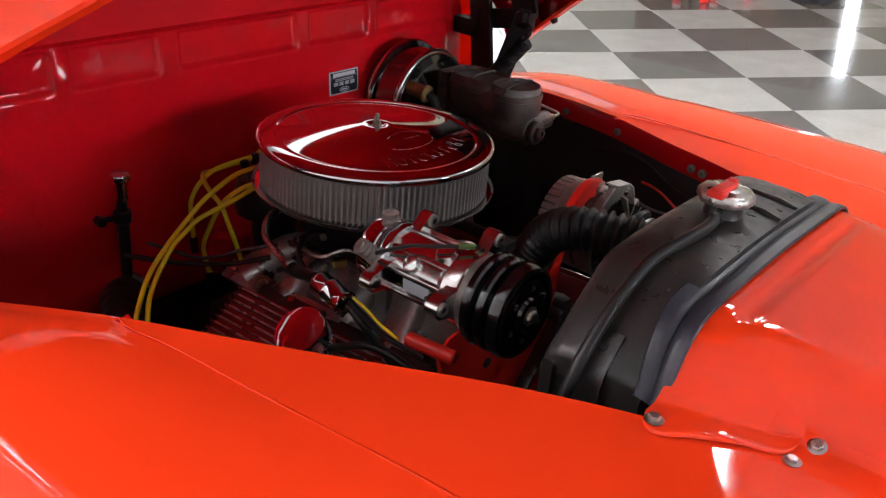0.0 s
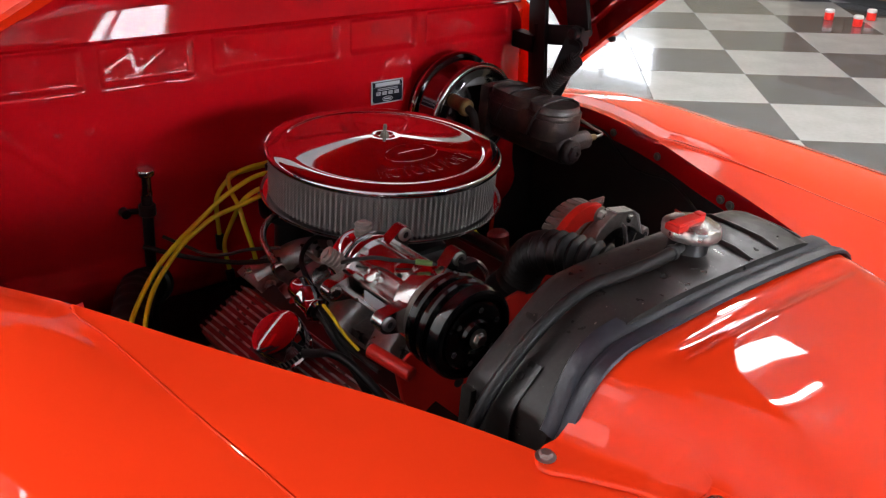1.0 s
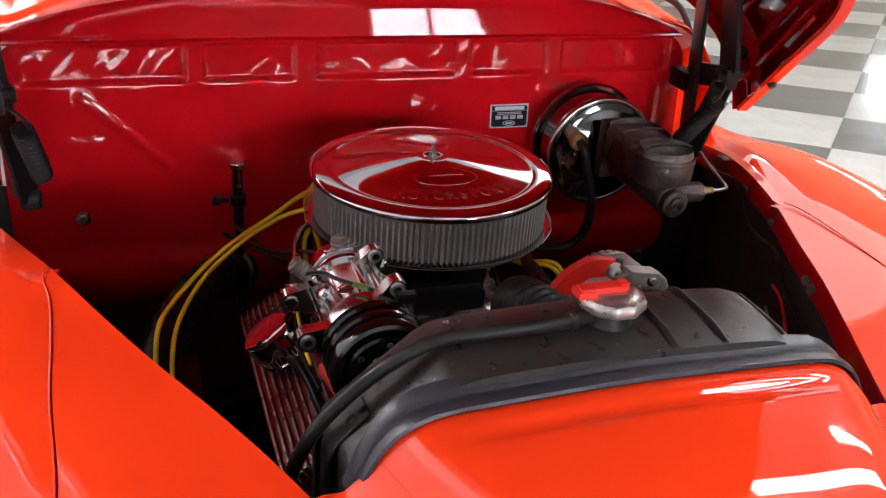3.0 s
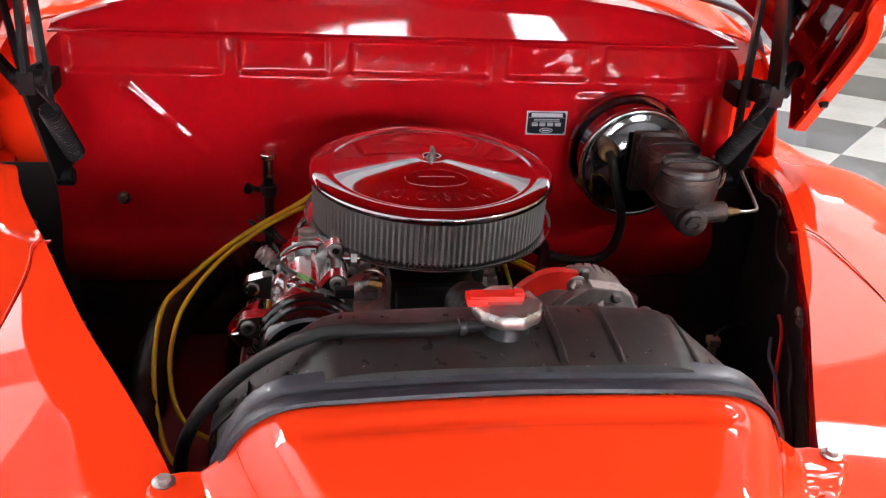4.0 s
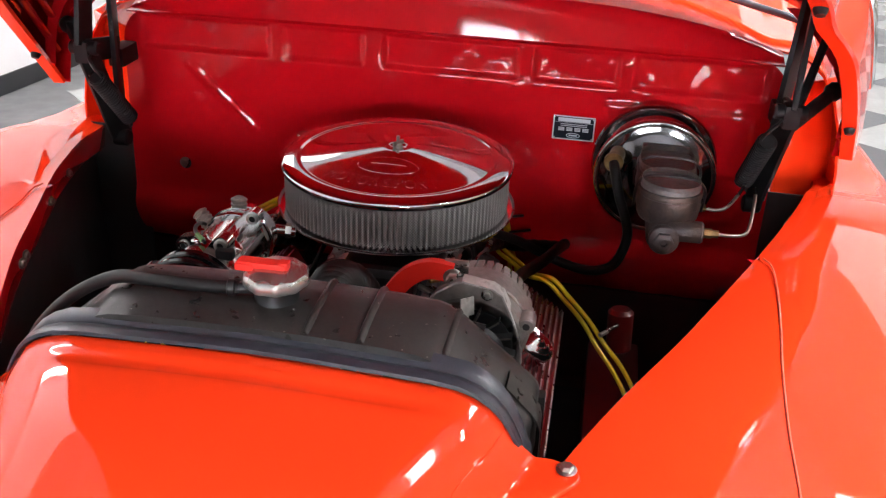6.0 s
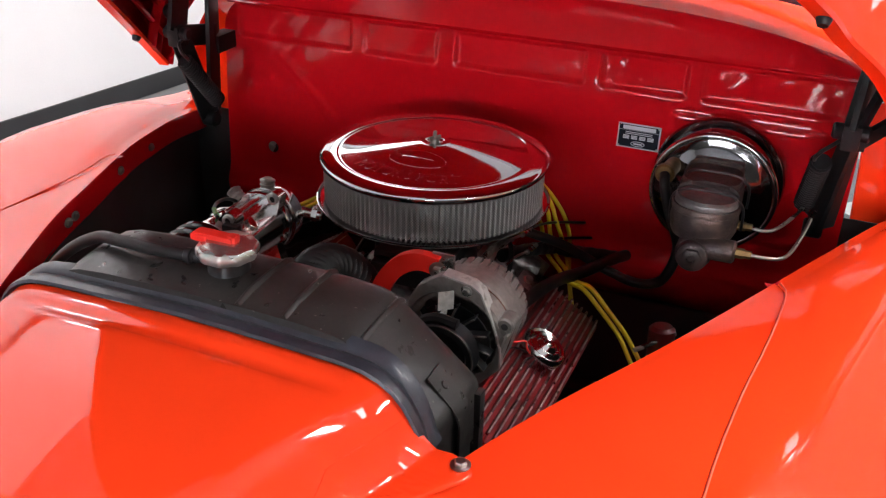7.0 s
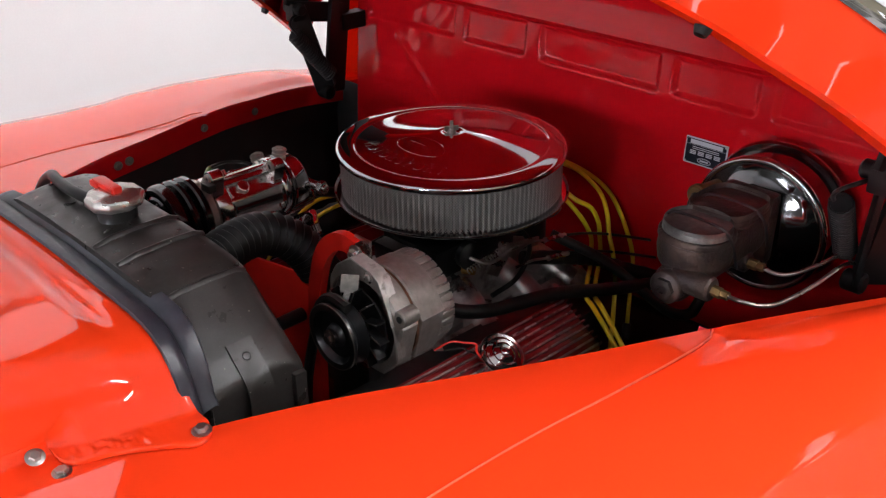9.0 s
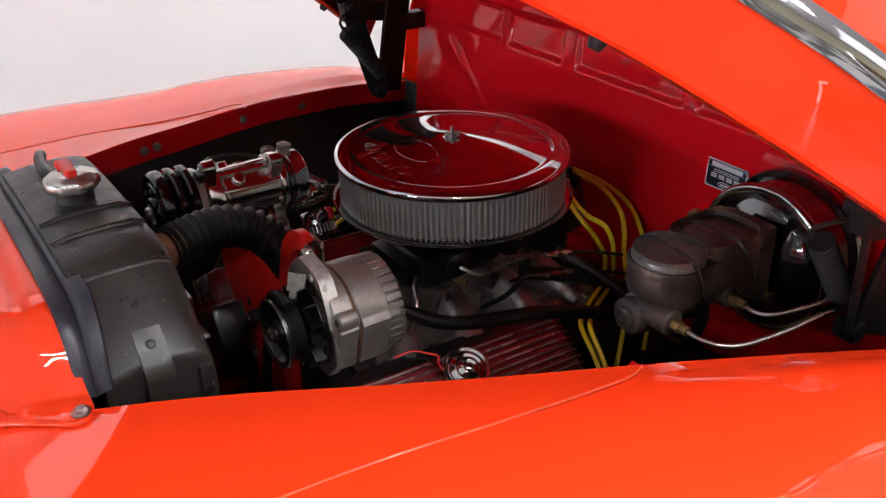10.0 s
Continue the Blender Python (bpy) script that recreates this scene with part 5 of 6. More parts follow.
part("wire", tube([(-0.226, -0.195, 0.850), (-0.222, -0.23, 0.872), (-0.212, -0.26, 0.886), (-0.205, -0.285, 0.892), (-0.190, -0.312, 0.897), (-0.172, -0.330, 0.897)], 0.0026, 8), RUBBER, co, "thin black clutch wire")
part("sleeve", cyl((-0.190, -0.312, 0.8975), (-0.176, -0.326, 0.8975), 0.0034, 10), material("green_sleeve", (0.10, 0.22, 0.05), 0.5), co, "green wire sleeve")
part("mounting_rod", cyl((-0.212, -0.262, 0.757), (-0.198, -0.330, 0.752), 0.0098, 20, 0.002), RED_PLASTIC, co, "red painted mounting rod")
part("mounting_bracket", join(box((-0.232, -0.396, 0.60), (-0.165, -0.376, 0.690), 0.006), box((-0.21, -0.376, 0.56), (-0.15, -0.30, 0.62), 0.008)), ENGINE_RED, co, "red mounting bracket")
part("rear_head", join(lathe([(0, 0), (0.037, 0), (0.042, 0.003), (0.0435, 0.006), (0.0435, 0.026), (0.040, 0.030), (0.040, 0.036), (0.0455, 0.038), (0.0465, 0.040), (0.0465, 0.048), (0.0455, 0.050), (0.040, 0.050)], frame_to(CX(-0.172), CX(-0.4)), 48), box((-0.200, -0.208, 0.862), (-0.162, -0.184, 0.880), 0.004)), CHROME, co, "bright rear head")
part("joint_ring", lathe([(0.0425, 0.0), (0.0480, 0.0006), (0.0480, 0.0022), (0.0425, 0.0028)], frame_to(CX(-0.205), CX(-0.4)), 48), RING, co)
for k in range(5):
    a = 2 * math.pi * k / 5 + 0.9
    bolt_at((-0.177 + 0.0405 * math.cos(a), -0.222, 0.841 + 0.0405 * math.sin(a)), (0, -1, 0), 0.0055, 0.007, co, STEEL, "bolt", False)
    bolt_at((-0.177 + 0.0405 * math.cos(a), -0.334, 0.841 + 0.0405 * math.sin(a)), (0, -1, 0), 0.0055, 0.006, co, STEEL, "bolt", False)
part("name_plate", box((0.0405, -0.020, -0.012), (0.0425, 0.020, 0.012), 0.0005, Matrix.Translation(CX(-0.275)) @ Matrix.Rotation(radians(176), 4, "Y")), PLATE_METAL, co)
part("coil_plug", box((-0.150, -0.352, 0.888), (-0.128, -0.340, 0.900), 0.002), RUBBER, co)
part("charge_fitting", join(cyl((-0.150, -0.172, 0.845), (-0.112, -0.160, 0.838), 0.008, 16, 0.002), cyl((-0.126, -0.164, 0.841), (-0.118, -0.162, 0.840), 0.011, 6)), STEEL, co)

# coolant pipe beside the intake and fittings
pipe = thing("vacuum_pipe", "bent bare steel pipe beside the intake", "pipe", (-0.16, 0.0, 0.75))
part("pipe", tube([(-0.150, 0.050, 0.806), (-0.170, 0.042, 0.807), (-0.187, 0.034, 0.800), (-0.196, 0.022, 0.786), (-0.202, -0.008, 0.777), (-0.2065, -0.036, 0.769)], 0.0052, 12), STEEL, pipe)
part("sleeve", tube([(-0.2060, -0.033, 0.770), (-0.2095, -0.055, 0.768), (-0.2150, -0.080, 0.776), (-0.2215, -0.105, 0.782)], 0.0088, 12), RUBBER, pipe, "black rubber sleeve")
part("clamp", lathe([(0.009, -0.004), (0.0104, -0.003), (0.0104, 0.003), (0.009, 0.004)], frame_to((-0.2068, -0.040, 0.7690), (-0.210, -0.058, 0.768)), 18), STEEL, pipe)
reg = thing("fuel_filter", "chrome inline fuel filter beside the carburettor", "fuel filter", (-0.225, -0.14, 0.76))
f0, f1 = Vector((-0.2228, -0.108, 0.7832)), Vector((-0.2275, -0.172, 0.7712))
part("can", lathe([(0, 0), (0.009, 0), (0.0155, 0.006), (0.0165, 0.010), (0.0165, 0.026), (0.0178, 0.028), (0.0178, 0.031), (0.0165, 0.033), (0.0165, 0.056), (0.0178, 0.058), (0.0178, 0.062), (0.014, 0.065), (0.0135, 0.060), (0, 0.058)], frame_to(f0, f1), 32), CHROME, reg)
part("outlet", lathe([(0.011, 0), (0.011, 0.006), (0.006, 0.009), (0.006, 0.022), (0, 0.022)], frame_to(f1 + (f0 - f1) * 0.12, f1 * 2 - f0), 20), BLACK, reg)
part("line", tube([f1 + (f1 - f0) * 0.12, f1 + Vector((-0.002, -0.030, -0.012)), f1 + Vector((0.004, -0.060, -0.040)), f1 + Vector((0.012, -0.095, -0.075)), f1 + Vector((0.03, -0.12, -0.14))], 0.0062, 12), RUBBER, reg, "black rubber fuel line")
part("line", tube([(-0.236, -0.150, 0.700), (-0.240, -0.185, 0.720), (-0.238, -0.215, 0.735), (-0.231, -0.250, 0.735), (-0.222, -0.300, 0.715), (-0.20, -0.34, 0.66)], 0.0058, 12), RUBBER, reg, "black rubber fuel line")
part("marking", tube([(-0.231, -0.185, 0.790), (-0.232, -0.205, 0.785), (-0.232, -0.235, 0.772), (-0.229, -0.262, 0.762)], 0.0022, 8), YELLOW, reg, "thin yellow wire")
part("marking", tube([(-0.232, -0.180, 0.784), (-0.235, -0.205, 0.776), (-0.235, -0.245, 0.762), (-0.225, -0.30, 0.75)], 0.0036, 8), RUBBER, reg, "thin black wire")

# ---- brake booster and master cylinder ----
bo = thing("brake_booster", "round chrome brake booster bolted to the red firewall", "brake booster", (0.405, 0.33, 0.81))
BX = lambda y: (0.402, y, 0.822 + (y - 0.27) * 0.03)
part("shell", lathe([(0.060, 0.0), (0.098, 0.006), (0.102, 0.020), (0.1065, 0.022), (0.109, 0.026), (0.109, 0.032), (0.1065, 0.036), (0.0990, 0.037), (0.0975, 0.042), (0.0965, 0.080), (0.0970, 0.092), (0.094, 0.096), (0.086, 0.098), (0.078, 0.101), (0.060, 0.114), (0.03, 0.118), (0, 0.118)], frame_to(BX(0.322), BX(0.1)), 96), BOOSTER, bo, "chrome double-ring shell", 35)
for y, r, w in ((0.294, 0.1035, 0.0062), (0.233, 0.0985, 0.0062)):
    bm = lathe([(r + w * math.cos(a), 0.0 + w * 1.1 * math.sin(a)) for a in steps_between(0, 2 * math.pi, 14)], frame_to(BX(y), BX(y - 0.1)), 96)
    part("ring", bm, RING, bo, "polished rolled ring")
part("check_valve", join(cyl((0.338, 0.235, 0.862), (0.330, 0.180, 0.862), 0.0135, 20, 0.002), cyl((0.330, 0.186, 0.862), (0.329, 0.172, 0.862), 0.0165, 20, 0.003)), OLD_BRASS, bo, "dull brass check valve")
for a in (0.5, 2.4):
    bolt_at((0.402 + 0.05 * math.cos(a), 0.222, 0.82 - 0.05 * math.sin(a)), (0, -1, 0), 0.007, 0.012, bo)
mc = thing("master_cylinder", "rusty cast-iron brake master cylinder with wire-held cover", "master cylinder", (0.415, 0.08, 0.80))


def pot(x, y, rx, ry, z0, z1, n=36, power=3.0, top=0.0):
    """A rounded box like a cast reservoir."""
    rows = []
    for f, z in ((0.90, z0), (0.97, z0 + 0.006), (1.0, z0 + 0.016), (1.02, 0.5 * (z0 + z1)), (1.0, z1 - 0.014), (0.985, z1 - 0.0105), (1.03, z1 - 0.009), (1.03, z1 - 0.002), (1.0, z1), (0.5, z1 + top), (0.0001, z1 + top)):
        row = []
        for k in range(n):
            a = 2 * math.pi * k / n
            c, s = math.cos(a), math.sin(a)
            q = (abs(c) ** power + abs(s) ** power) ** (-1 / power)
            row.append((x + rx * f * q * c, y + ry * f * q * s, z))
        rows.append(row)
    return sheet(rows, 0, True)


part("reservoir", join(pot(0.414, 0.035, 0.0475, 0.047, 0.840, 0.889, 44, 2.2), pot(0.411, 0.118, 0.045, 0.054, 0.832, 0.889, 44, 3.4)), IRON, mc, "rusty cast-iron reservoir", 50)
part("cover", pot(0.414, 0.034, 0.0435, 0.042, 0.886, 0.897, 44, 2.1, 0.002), LID_METAL, mc, "worn grey metal cover", 50)
part("cover", pot(0.411, 0.116, 0.0425, 0.052, 0.887, 0.8955, 44, 3.6, 0.002), IRON, mc, "rusty cover", 50)
part("reservoir", box((0.369, 0.040, 0.838), (0.457, 0.150, 0.887), 0.012), IRON, mc, "", 50)
part("bore", join(cyl((0.411, 0.20, 0.824), (0.411, -0.012, 0.824), 0.026, 32, 0.004), cyl((0.411, -0.010, 0.824), (0.411, -0.026, 0.824), 0.0225, 32, 0.002), box((0.372, 0.165, 0.795), (0.450, 0.190, 0.90), 0.008)), IRON, mc, "", 50)
part("plug", lathe([(0.015, 0), (0.015, 0.006), (0.012, 0.008), (0.006, 0.008), (0.005, 0.004), (0, 0.004)], frame_to((0.411, -0.026, 0.824), (0.411, -0.1, 0.824)), 6), IRON, mc)
part("outlet_boss", cyl((0.41, -0.004, 0.834), (0.468, -0.006, 0.836), 0.0165, 24, 0.003), IRON, mc)
part("outlet_boss", cyl((0.41, 0.105, 0.828), (0.458, 0.105, 0.828), 0.0145, 24, 0.003), IRON, mc)
for y, z, x0 in ((-0.006, 0.836, 0.468), (0.105, 0.828, 0.458)):
    part("fitting", join(cyl((x0, y, z), (x0 + 0.012, y, z), 0.0075, 6), cyl((x0 + 0.012, y, z), (x0 + 0.022, y, z), 0.006, 6)), OLD_BRASS, mc, "brass pipe fitting")
part("brake_pipe", tube([(0.488, -0.006, 0.836), (0.508, -0.004, 0.835), (0.528, 0.010, 0.832), (0.540, 0.04, 0.83), (0.552, 0.10, 0.835), (0.562, 0.17, 0.842), (0.57, 0.26, 0.80)], 0.0028, 10), STEEL, mc, "bent steel brake pipe")
part("brake_pipe", tube([(0.478, 0.105, 0.828), (0.496, 0.106, 0.826), (0.514, 0.118, 0.828), (0.535, 0.155, 0.838), (0.555, 0.21, 0.848), (0.565, 0.27, 0.82)], 0.0028, 10), STEEL, mc, "bent steel brake pipe")
for y0, zt, w in ((0.036, 0.902, 0.0515), (0.120, 0.900, 0.0500)):
    part("bail_wire", tube([(0.415 - w, y0 + 0.015, 0.845), (0.415 - w, y0, 0.88), (0.415 - w + 0.008, y0 - 0.006, zt - 0.004), (0.415 - w * 0.5, y0 - 0.008, zt + 0.004), (0.415 + w * 0.5, y0 - 0.008, zt + 0.004), (0.415 + w - 0.008, y0 - 0.006, zt - 0.004), (0.415 + w, y0, 0.88), (0.415 + w, y0 + 0.015, 0.845)], 0.0022, 10), BLACK, mc, "wire bail")
vh = thing("vacuum_hose", "black rubber hose from the booster along the firewall", "hose", (0.36, 0.2, 0.66))
part("hose", tube([(0.330, 0.175, 0.862), (0.334, 0.160, 0.850), (0.345, 0.160, 0.81), (0.360, 0.165, 0.77), (0.368, 0.17, 0.735), (0.362, 0.165, 0.70), (0.345, 0.17, 0.668), (0.306, 0.175, 0.655), (0.25, 0.19, 0.66), (0.18, 0.17, 0.70), (0.11, 0.12, 0.74)], 0.0085, 12), RUBBER, vh)

# ---- small things on the firewall ----
dp = thing("data_plate", "small black and silver maker's data plate on the firewall", "data plate", fw(0.254, 0.863))
PL = Matrix.Translation(fw(0.2545, 0.8632, 0.0030)) @ pose(0, 0, 0, 90 - math.degrees(math.atan(FW_LEAN)), 0, 0)


def plate_box(x0, x1, y0, y1, z0, z1, soft=0.0):
    return box((x0, y0, z0), (x1, y1, z1), soft, PL, 1)


part("plate", plate_box(-0.0378, 0.0378, -0.0222, 0.0222, -0.001, 0.001, 0.0006), PLATE_METAL, dp)
part("field", plate_box(-0.0355, 0.0355, -0.0198, 0.0100, 0.0008, 0.0014), PLATE_BLACK, dp, "black enamel field")
part("field", plate_box(-0.0290, 0.0290, 0.0115, 0.0185, 0.0008, 0.0015), PLATE_METAL, dp)
part("field", plate_box(-0.0355, 0.0355, 0.0105, 0.0200, 0.0007, 0.0012), PLATE_BLACK, dp)
for k in range(2):
    part("line", plate_box(-0.024, 0.024, 0.0065 - 0.003 * k, 0.0075 - 0.003 * k, 0.0012, 0.0018), PLATE_METAL, dp)
for k in range(4):
    for j in range(3):
        part("stamped_bar", plate_box(-0.0275 + 0.0145 * k, -0.0165 + 0.0145 * k, -0.0005 - 0.0024 * j, 0.0010 - 0.0024 * j, 0.0012, 0.0018), PLATE_METAL, dp)
part("badge", tube([PL @ Vector((0.012 * math.cos(t), -0.0135 + 0.0042 * math.sin(t), 0.0016)) for t in steps_between(0, 2 * math.pi, 20)], 0.0006, 6, 0, ends=False), PLATE_METAL, dp, "plain oval badge")
part("badge_bar", plate_box(-0.0075, 0.0075, -0.0148, -0.0122, 0.0012, 0.0019), PLATE_METAL, dp)
for x in (-0.0345, 0.0345):
    for y in (-0.019, 0.019):
        part("rivet", lathe([(0.0022, 0.0), (0.0018, 0.0012), (0, 0.0016)], PL @ Matrix.Translation((x, y, 0.0012)), 10), STEEL, dp)
ds = thing("dipstick_tube", "chrome-capped dark dipstick tube in front of the firewall", "dipstick", (-0.248, 0.30, 0.5))
part("tube", cyl((-0.248, 0.300, 0.50), (-0.248, 0.300, 0.775), 0.0090, 16), BLACK, ds)
part("cap", lathe([(0.010, 0.0), (0.0108, 0.004), (0.0095, 0.008), (0.0095, 0.031), (0.0150, 0.035), (0.0158, 0.040), (0.0145, 0.044), (0, 0.045)], Matrix.Translation((-0.248, 0.300, 0.765)), 24), CHROME, ds, "chrome handle")
part("clamp", join(cyl((-0.248, 0.300, 0.728), (-0.248, 0.300, 0.748), 0.014, 20, 0.002), bar((-0.262, 0.30, 0.738), (-0.285, 0.31, 0.738), 0.012, 0.006), cyl((-0.284, 0.298, 0.738), (-0.284, 0.312, 0.738), 0.008, 14)), BLACK, ds)

# wide black duct hose that sweeps down beside the apron, and a second one over the rear of the engine
dh = thing("duct_hose", "wide black ribbed duct hose beside the apron", "hose", (-0.40, 0.0, 0.45))
part("hose", tube([(-0.250, 0.300, 0.600), (-0.300, 0.240, 0.628), (-0.350, 0.150, 0.632), (-0.395, 0.050, 0.612), (-0.420, -0.060, 0.570), (-0.425, -0.160, 0.510), (-0.420, -0.250, 0.430), (-0.41, -0.32, 0.32)], 0.030, 20, 14, lambda k, r: r + 0.0016 * math.cos(k / 4.0 * 2 * math.pi)), RUBBER, dh)
part("collar", lathe([(0.030, 0.0), (0.036, 0.002), (0.036, 0.020), (0.030, 0.022)], frame_to((-0.245, 0.305, 0.597), (-0.300, 0.240, 0.628)), 24), BLACK, dh, "black collar")
bh = thing("steel_line", "thin dull steel line sagging behind the engine", "pipe", (-0.20, 0.15, 0.66))
part("line", tube([(-0.262, 0.215, 0.728), (-0.238, 0.178, 0.719), (-0.222, 0.148, 0.715), (-0.204, 0.115, 0.725), (-0.187, 0.084, 0.7415), (-0.15, 0.05, 0.75)], 0.0028, 10, 6), BLACK, bh)

# ---- ignition cables ----
def cable(pts, label="yellow silicone ignition cable"):
    t = thing("ignition_cable", label, "cable", pts[-1], "ignition cables")
    part("lead", tube(pts, 0.0039, 10, 8), YELLOW, t)
    d = (Vector(pts[-1]) - Vector(pts[-2])).normalized()
    part("boot", cyl(pts[-1], Vector(pts[-1]) + d * 0.03, 0.0075, 12, 0.002), RUBBER, t, "black rubber boot")


cable([(-0.06, 0.205, 0.803), (-0.10, 0.201, 0.804), (-0.134, 0.197, 0.796), (-0.165, 0.202, 0.777), (-0.189, 0.203, 0.7587), (-0.220, 0.196, 0.742), (-0.250, 0.184, 0.730), (-0.292, 0.166, 0.709), (-0.331, 0.136, 0.690), (-0.374, 0.090, 0.668), (-0.400, 0.025, 0.662), (-0.408, -0.04, 0.62), (-0.40, -0.11, 0.56), (-0.37, -0.16, 0.50), (-0.30, -0.18, 0.50)])
cable([(-0.05, 0.175, 0.803), (-0.10, 0.168, 0.788), (-0.135, 0.175, 0.774), (-0.185, 0.190, 0.754), (-0.215, 0.187, 0.740), (-0.245, 0.180, 0.726), (-0.288, 0.156, 0.704), (-0.325, 0.126, 0.684), (-0.360, 0.075, 0.660), (-0.380, 0.015, 0.640), (-0.386, -0.05, 0.60), (-0.37, -0.10, 0.55), (-0.33, -0.11, 0.51), (-0.28, -0.10, 0.51)])
cable([(-0.03, 0.255, 0.795), (-0.048, 0.295, 0.775), (-0.0725, 0.307, 0.767), (-0.102, 0.288, 0.776), (-0.124, 0.256, 0.778), (-0.136, 0.222, 0.772), (-0.140, 0.193, 0.761), (-0.139, 0.178, 0.735), (-0.1315, 0.170, 0.701), (-0.125, 0.16, 0.66)])
cable([(-0.06, 0.17, 0.800), (-0.10, 0.155, 0.803), (-0.126, 0.158, 0.800), (-0.132, 0.185, 0.777), (-0.131, 0.210, 0.750), (-0.138, 0.228, 0.710), (-0.144, 0.2375, 0.673), (-0.14, 0.23, 0.63)])
cable([(-0.035, 0.245, 0.803), (-0.085, 0.270, 0.788), (-0.118, 0.272, 0.772), (-0.134, 0.277, 0.745), (-0.132, 0.284, 0.715), (-0.128, 0.285, 0.67)])
cable([(0.02, 0.19, 0.803), (0.055, 0.178, 0.800), (0.086, 0.180, 0.778), (0.110, 0.199, 0.742), (0.121, 0.2135, 0.708), (0.127, 0.211, 0.684), (0.146, 0.184, 0.668), (0.178, 0.134, 0.674), (0.210, 0.090, 0.676), (0.243, 0.062, 0.684), (0.274, 0.060, 0.655), (0.310, 0.055, 0.618), (0.338, 0.036, 0.585), (0.366, 0.010, 0.562), (0.390, -0.025, 0.54), (0.412, -0.07, 0.51), (0.415, -0.12, 0.46), (0.39, -0.16, 0.40)])
cable([(0.02, 0.215, 0.803), (0.06, 0.190, 0.795), (0.097, 0.192, 0.776), (0.117, 0.214, 0.758), (0.129, 0.222, 0.732), (0.133, 0.223, 0.708), (0.139, 0.220, 0.684), (0.156, 0.194, 0.668), (0.186, 0.146, 0.672), (0.216, 0.104, 0.674), (0.252, 0.070, 0.686), (0.282, 0.066, 0.658), (0.320, 0.060, 0.620), (0.350, 0.044, 0.588), (0.380, 0.018, 0.566), (0.405, -0.018, 0.542), (0.425, -0.06, 0.51), (0.43, -0.10, 0.46), (0.40, -0.14, 0.40)])
cable([(0.01, 0.245, 0.803), (0.045, 0.265, 0.790), (0.080, 0.270, 0.771), (0.105, 0.264, 0.756), (0.128, 0.249, 0.734), (0.141, 0.238, 0.711), (0.156, 0.232, 0.682), (0.172, 0.222, 0.645), (0.19, 0.20, 0.59), (0.21, 0.17, 0.54)])
cable([(-0.01, 0.255, 0.803), (0.02, 0.292, 0.782), (0.055, 0.308, 0.763), (0.092, 0.304, 0.747), (0.124, 0.294, 0.722), (0.144, 0.288, 0.697), (0.153, 0.294, 0.664), (0.156, 0.299, 0.630), (0.162, 0.29, 0.58), (0.175, 0.27, 0.53)])

for p, q, e in (((0.125, 0.086, 0.748), (0.124, 0.138, 0.737), (0.100, 0.02, 0.740)), ((0.137, 0.081, 0.721), (0.138, 0.131, 0.711), (0.122, 0.02, 0.722))):
    cn = thing("wire_connector", "silver crimped connector on a thin black wire", "connector", p, "wire connectors")
    part("sleeve", tube([p, (Vector(p) + Vector(q)) / 2, q], 0.0042, 10, 4, lambda k, r: r * (1.25 if k % 3 == 0 else 0.9)), STEEL, cn)
    part("lead", tube([e, (Vector(e) + Vector(p)) / 2 + Vector((0, 0, 0.004)), p], 0.0022, 8, 4), STEEL, cn)
    part("tail", tube([q, Vector(q) + Vector((0.008, 0.05, -0.012)), Vector(q) + Vector((0.022, 0.11, -0.032)), Vector(q) + Vector((0.06, 0.190, -0.06))], 0.0026, 8, 5), RUBBER, cn)
wh = thing("wiring_harness", "taped black wiring harness between carburettor and firewall", "wiring", (0.20, 0.32, 0.64))
part("sheath", tube([(0.100, 0.060, 0.715), (0.122, 0.120, 0.702), (0.140, 0.168, 0.688), (0.152, 0.194, 0.680), (0.178, 0.224, 0.664), (0.215, 0.268, 0.645), (0.262, 0.325, 0.620)], 0.0115, 14, 8, lambda k, r: r + 0.0006 * math.sin(k * 1.7)), RUBBER, wh)
pc = thing("plug_connector", "small grey plastic plug hanging on a wire", "plug", (0.50, 0.0, 0.58))
part("plug", box((0.490, -0.010, 0.585), (0.510, 0.010, 0.599), 0.003), CAST, pc)
part("pin", box((0.494, -0.008, 0.566), (0.506, 0.004, 0.584), 0.002), STEEL, pc)
part("lead", tube([(0.50, 0.0, 0.602), (0.502, -0.02, 0.63), (0.512, -0.036, 0.645), (0.535, -0.03, 0.64), (0.57, 0.0, 0.63)], 0.0022, 8, 6), RUBBER, pc)

part("core_plug", cyl((0.372, 0.100, 0.628), (0.376, 0.090, 0.550), 0.022, 20, 0.006), ENGINE_RED, engine, "red painted boss")
part("rod", tube([(0.340, 0.040, 0.607), (0.360, 0.066, 0.608), (0.392, 0.116, 0.608)], 0.004, 8, 4), STEEL, engine, "bare steel rod")

# throttle bracket, choke and small lines at the carburettor
part("choke_housing", lathe([(0, 0), (0.021, 0), (0.023, 0.003), (0.023, 0.014), (0.017, 0.018), (0, 0.018)], frame_to((0.066, -0.035, 0.748), (0.16, -0.05, 0.748)), 24), BLACK, carb, "black choke housing")
part("throttle_bracket", join(bar((0.085, 0.005, 0.700), (0.098, 0.025, 0.748), 0.022, 0.004), bar((0.098, 0.022, 0.746), (0.112, 0.085, 0.742), 0.016, 0.004)), STEEL, carb, "bare steel throttle bracket")
part("return_spring", coil((0.098, 0.03, 0.750), (0.085, -0.05, 0.728), 0.0045, 0.0011, 16), STEEL, carb)
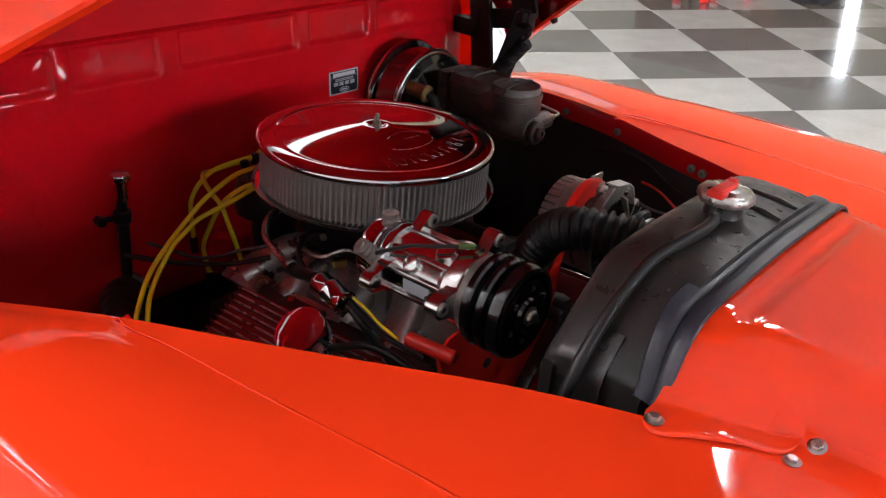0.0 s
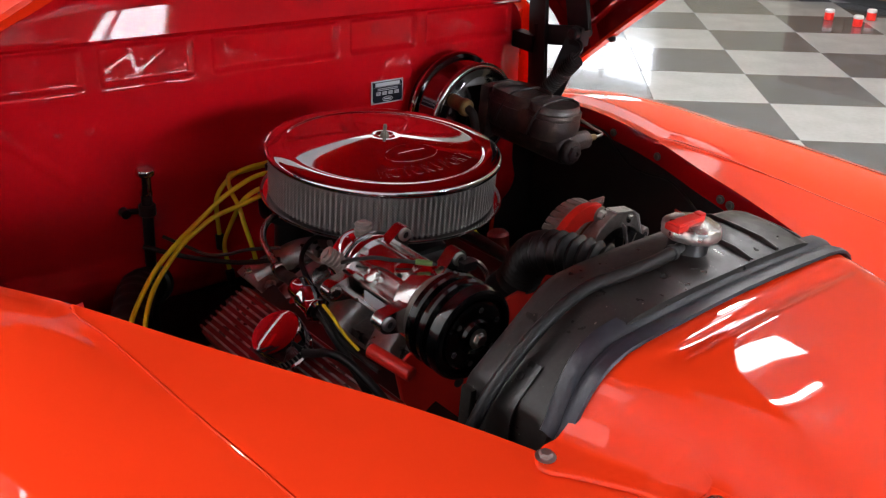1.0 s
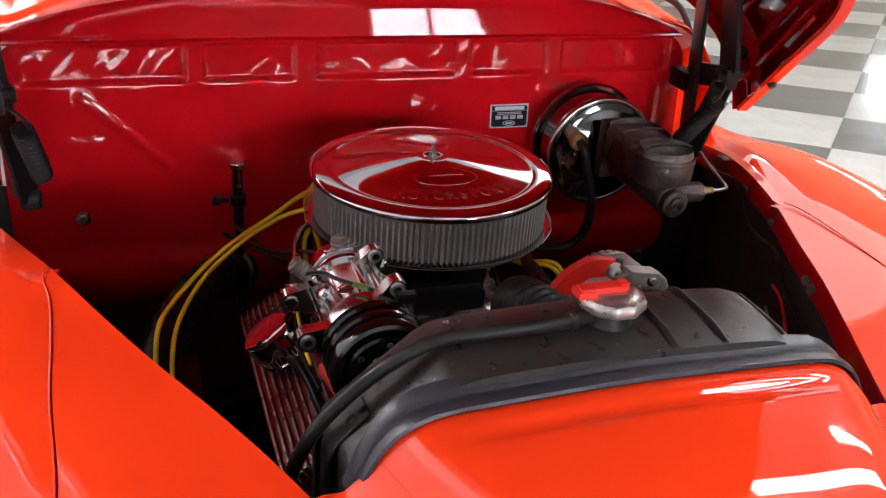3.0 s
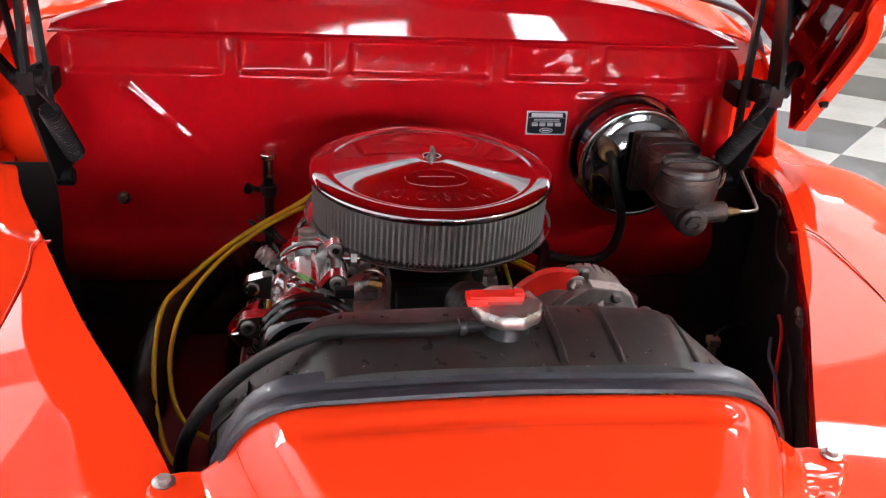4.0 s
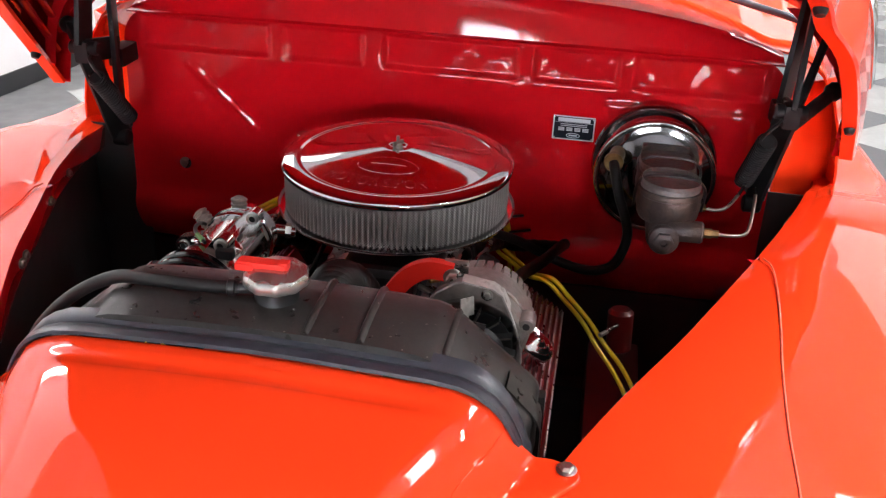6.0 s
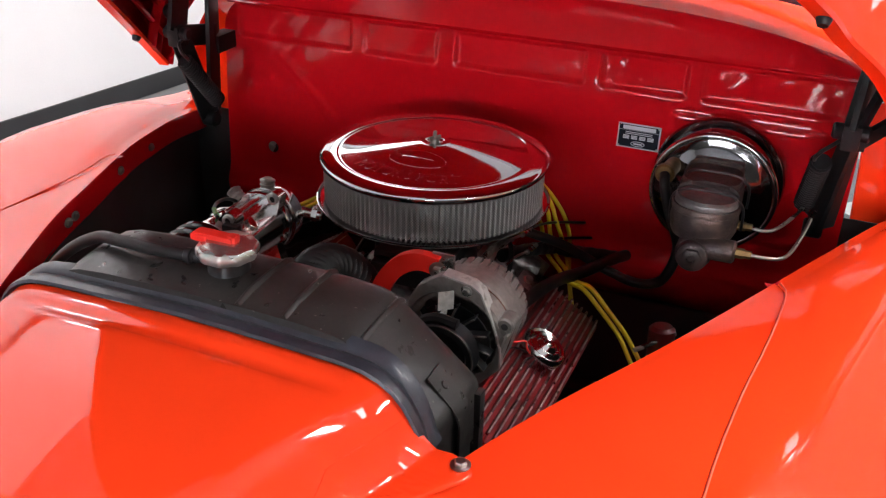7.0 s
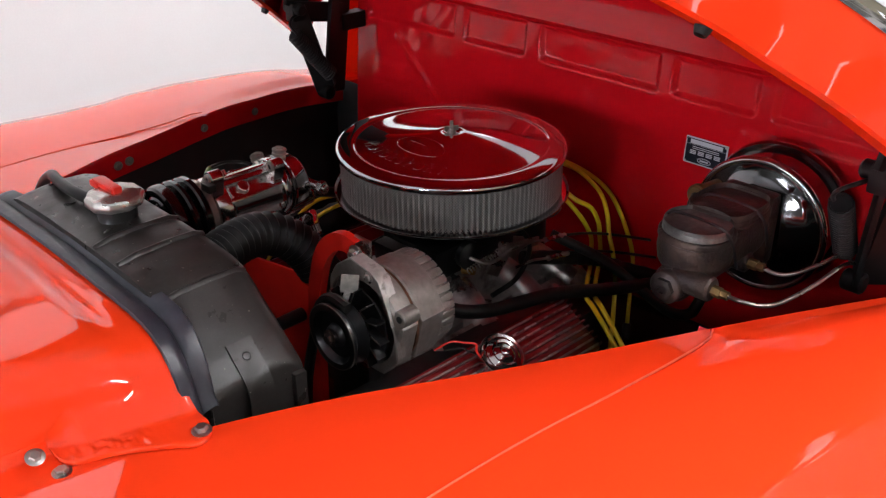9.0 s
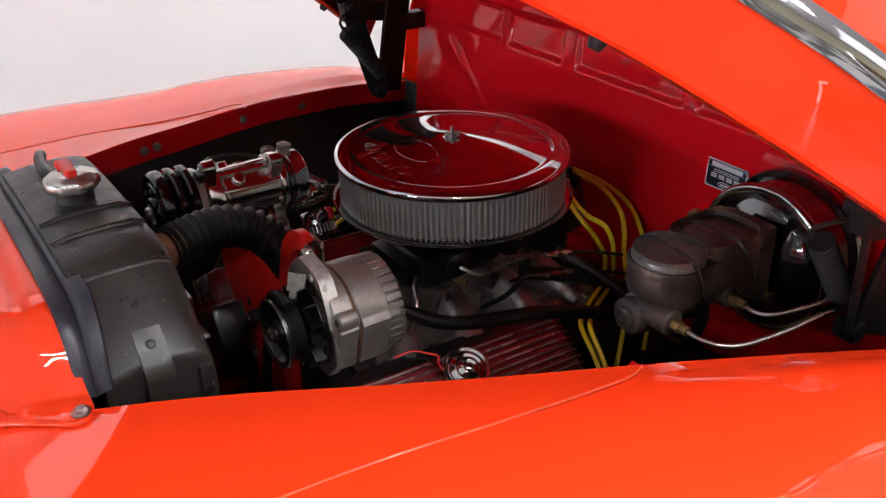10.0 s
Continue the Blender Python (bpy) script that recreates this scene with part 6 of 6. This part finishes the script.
part("fuel_line", tube([(0.060, -0.105, 0.742), (0.085, -0.125, 0.742), (0.105, -0.135, 0.725), (0.112, -0.150, 0.690), (0.100, -0.185, 0.66), (0.08, -0.22, 0.63)], 0.0045, 10), STEEL, carb, "bent steel fuel line")
for pts in ([(0.055, 0.06, 0.745), (0.085, 0.075, 0.752), (0.115, 0.06, 0.735), (0.125, 0.02, 0.705), (0.118, -0.03, 0.69)], [(-0.055, 0.04, 0.745), (-0.09, 0.05, 0.750), (-0.125, 0.03, 0.728), (-0.135, -0.03, 0.70), (-0.15, -0.09, 0.69)], [(-0.12, 0.10, 0.70), (-0.17, 0.14, 0.69), (-0.23, 0.20, 0.69), (-0.28, 0.25, 0.70)]):
    part("vacuum_line", tube(pts, 0.0042, 10), RUBBER, carb, "black rubber vacuum line")

# heater hose over the valve cover, thin looms along the apron
hh = thing("heater_hose", "black rubber heater hose beside the valve cover", "hose", (0.13, -0.2, 0.7))
part("hose", tube([(0.100, -0.215, 0.770), (0.132, -0.178, 0.748), (0.158, -0.140, 0.728), (0.176, -0.095, 0.718), (0.186, -0.045, 0.713), (0.194, 0.010, 0.706), (0.204, 0.065, 0.694), (0.219, 0.110, 0.684), (0.236, 0.170, 0.672), (0.250, 0.235, 0.658), (0.265, 0.325, 0.63)], 0.0105, 14), RUBBER, hh)
for dx, mat, z0, lab in ((0.0, RUBBER, 0.80, "black"), (-0.006, RED_PLASTIC, 0.765, "red"), (-0.010, material("blue_grey_sleeve", (0.12, 0.16, 0.22), 0.5), 0.750, "blue-grey")):
    wl = thing("wire", f"thin {lab} wire along the inner apron", "wire", (0.34, -0.52, 0.78), "wires along the apron")
    part("lead", tube([(edge(y) - 0.004 + dx + 0.004 * math.sin(y * 31 + dx * 500), y, z0 - 0.0 + 0.012 * math.sin(y * 23 + dx * 900)) for y in steps_between(-0.56, 0.22 if lab == "black" else -0.22, 14)], 0.0024, 8, 5), mat, wl)

# ---- far side of the room ----
for k, (x, y) in enumerate(((6.0, 2.35), (5.95, 2.10), (6.25, 2.15), (6.3, 1.9))):
    t = thing("canister", "small red canister with a white lid on the floor", "canister", (x, y, 0), "canisters", room=True)
    part("can", cyl((x, y, 0), (x, y, 0.055), 0.034, 20, 0.004), RED_PLASTIC, t)
    part("lid", cyl((x, y, 0.055), (x, y, 0.080), 0.035, 20, 0.006), WHITE, t, "white lid")
t = thing("cabinet", "low dark brown cabinet beside the far wall", "cabinet", (7.0, 2.2, 0), room=True)
part("body", box((6.75, 1.45, 0.06), (7.3, 3.1, 0.75), 0.01), WOOD, t)
part("plinth", box((6.80, 1.5, 0.0), (7.3, 3.05, 0.06)), SKIRT, t)
for y in (1.47, 2.02, 2.57):
    part("door", box((6.735, y + 0.02, 0.10), (6.75, y + 0.50, 0.72), 0.004), WOOD, t)

# ---- floor tiles, laid at an angle to the car ----
tile_mesh = {}
for key, mat in (("d", TILE_DARK), ("l", TILE_LIGHT)):
    h = TILE / 2 - 0.0012
    tile_mesh[key] = to_mesh("floor_tile", box((-h, -h, -0.006), (h, h, 0.0), 0.0012, None, 1), mat, False)
rest = []
turn = Matrix.Rotation(TURN_TILES, 4, "Z")
for i in range(-22, 22):
    for j in range(-22, 22):
        p = Vector((TX, TY, 0)) + turn @ Vector(((i + 0.5) * TILE, (j + 0.5) * TILE, 0))
        if not (-2.7 < p.x < 7.5 and -6.6 < p.y < 11.7):
            continue
        dark = (i + j + PARITY) % 2 == 0
        near = (p.x - 4.0) ** 2 + (p.y - 2.4) ** 2 < 3.6 ** 2 or (-3.2 < p.x < -0.8 and 1.0 < p.y < 5.0)
        if near:
            ob = new("floor_tile", tile_mesh["d" if dark else "l"])
            ob.matrix_world = Matrix.Translation(p) @ turn
            ob.parent = floor
        else:
            rest.append((p, dark))
for dark, mat in ((True, TILE_DARK), (False, TILE_LIGHT)):
    h = TILE / 2 - 0.0012
    verts, faces = [], []
    for p, d in rest:
        if d == dark:
            n = len(verts)
            verts += [p + turn @ Vector(c) for c in ((-h, -h, 0), (h, -h, 0), (h, h, 0), (-h, h, 0))]
            faces.append((n, n + 1, n + 2, n + 3))
    me = bpy.data.meshes.new("floor_tiles")
    me.from_pydata(verts, [], faces)
    me.materials.append(mat)
    ob = tagged(new("floor_tiles", me), kind="stuff")
    ob.parent = floor
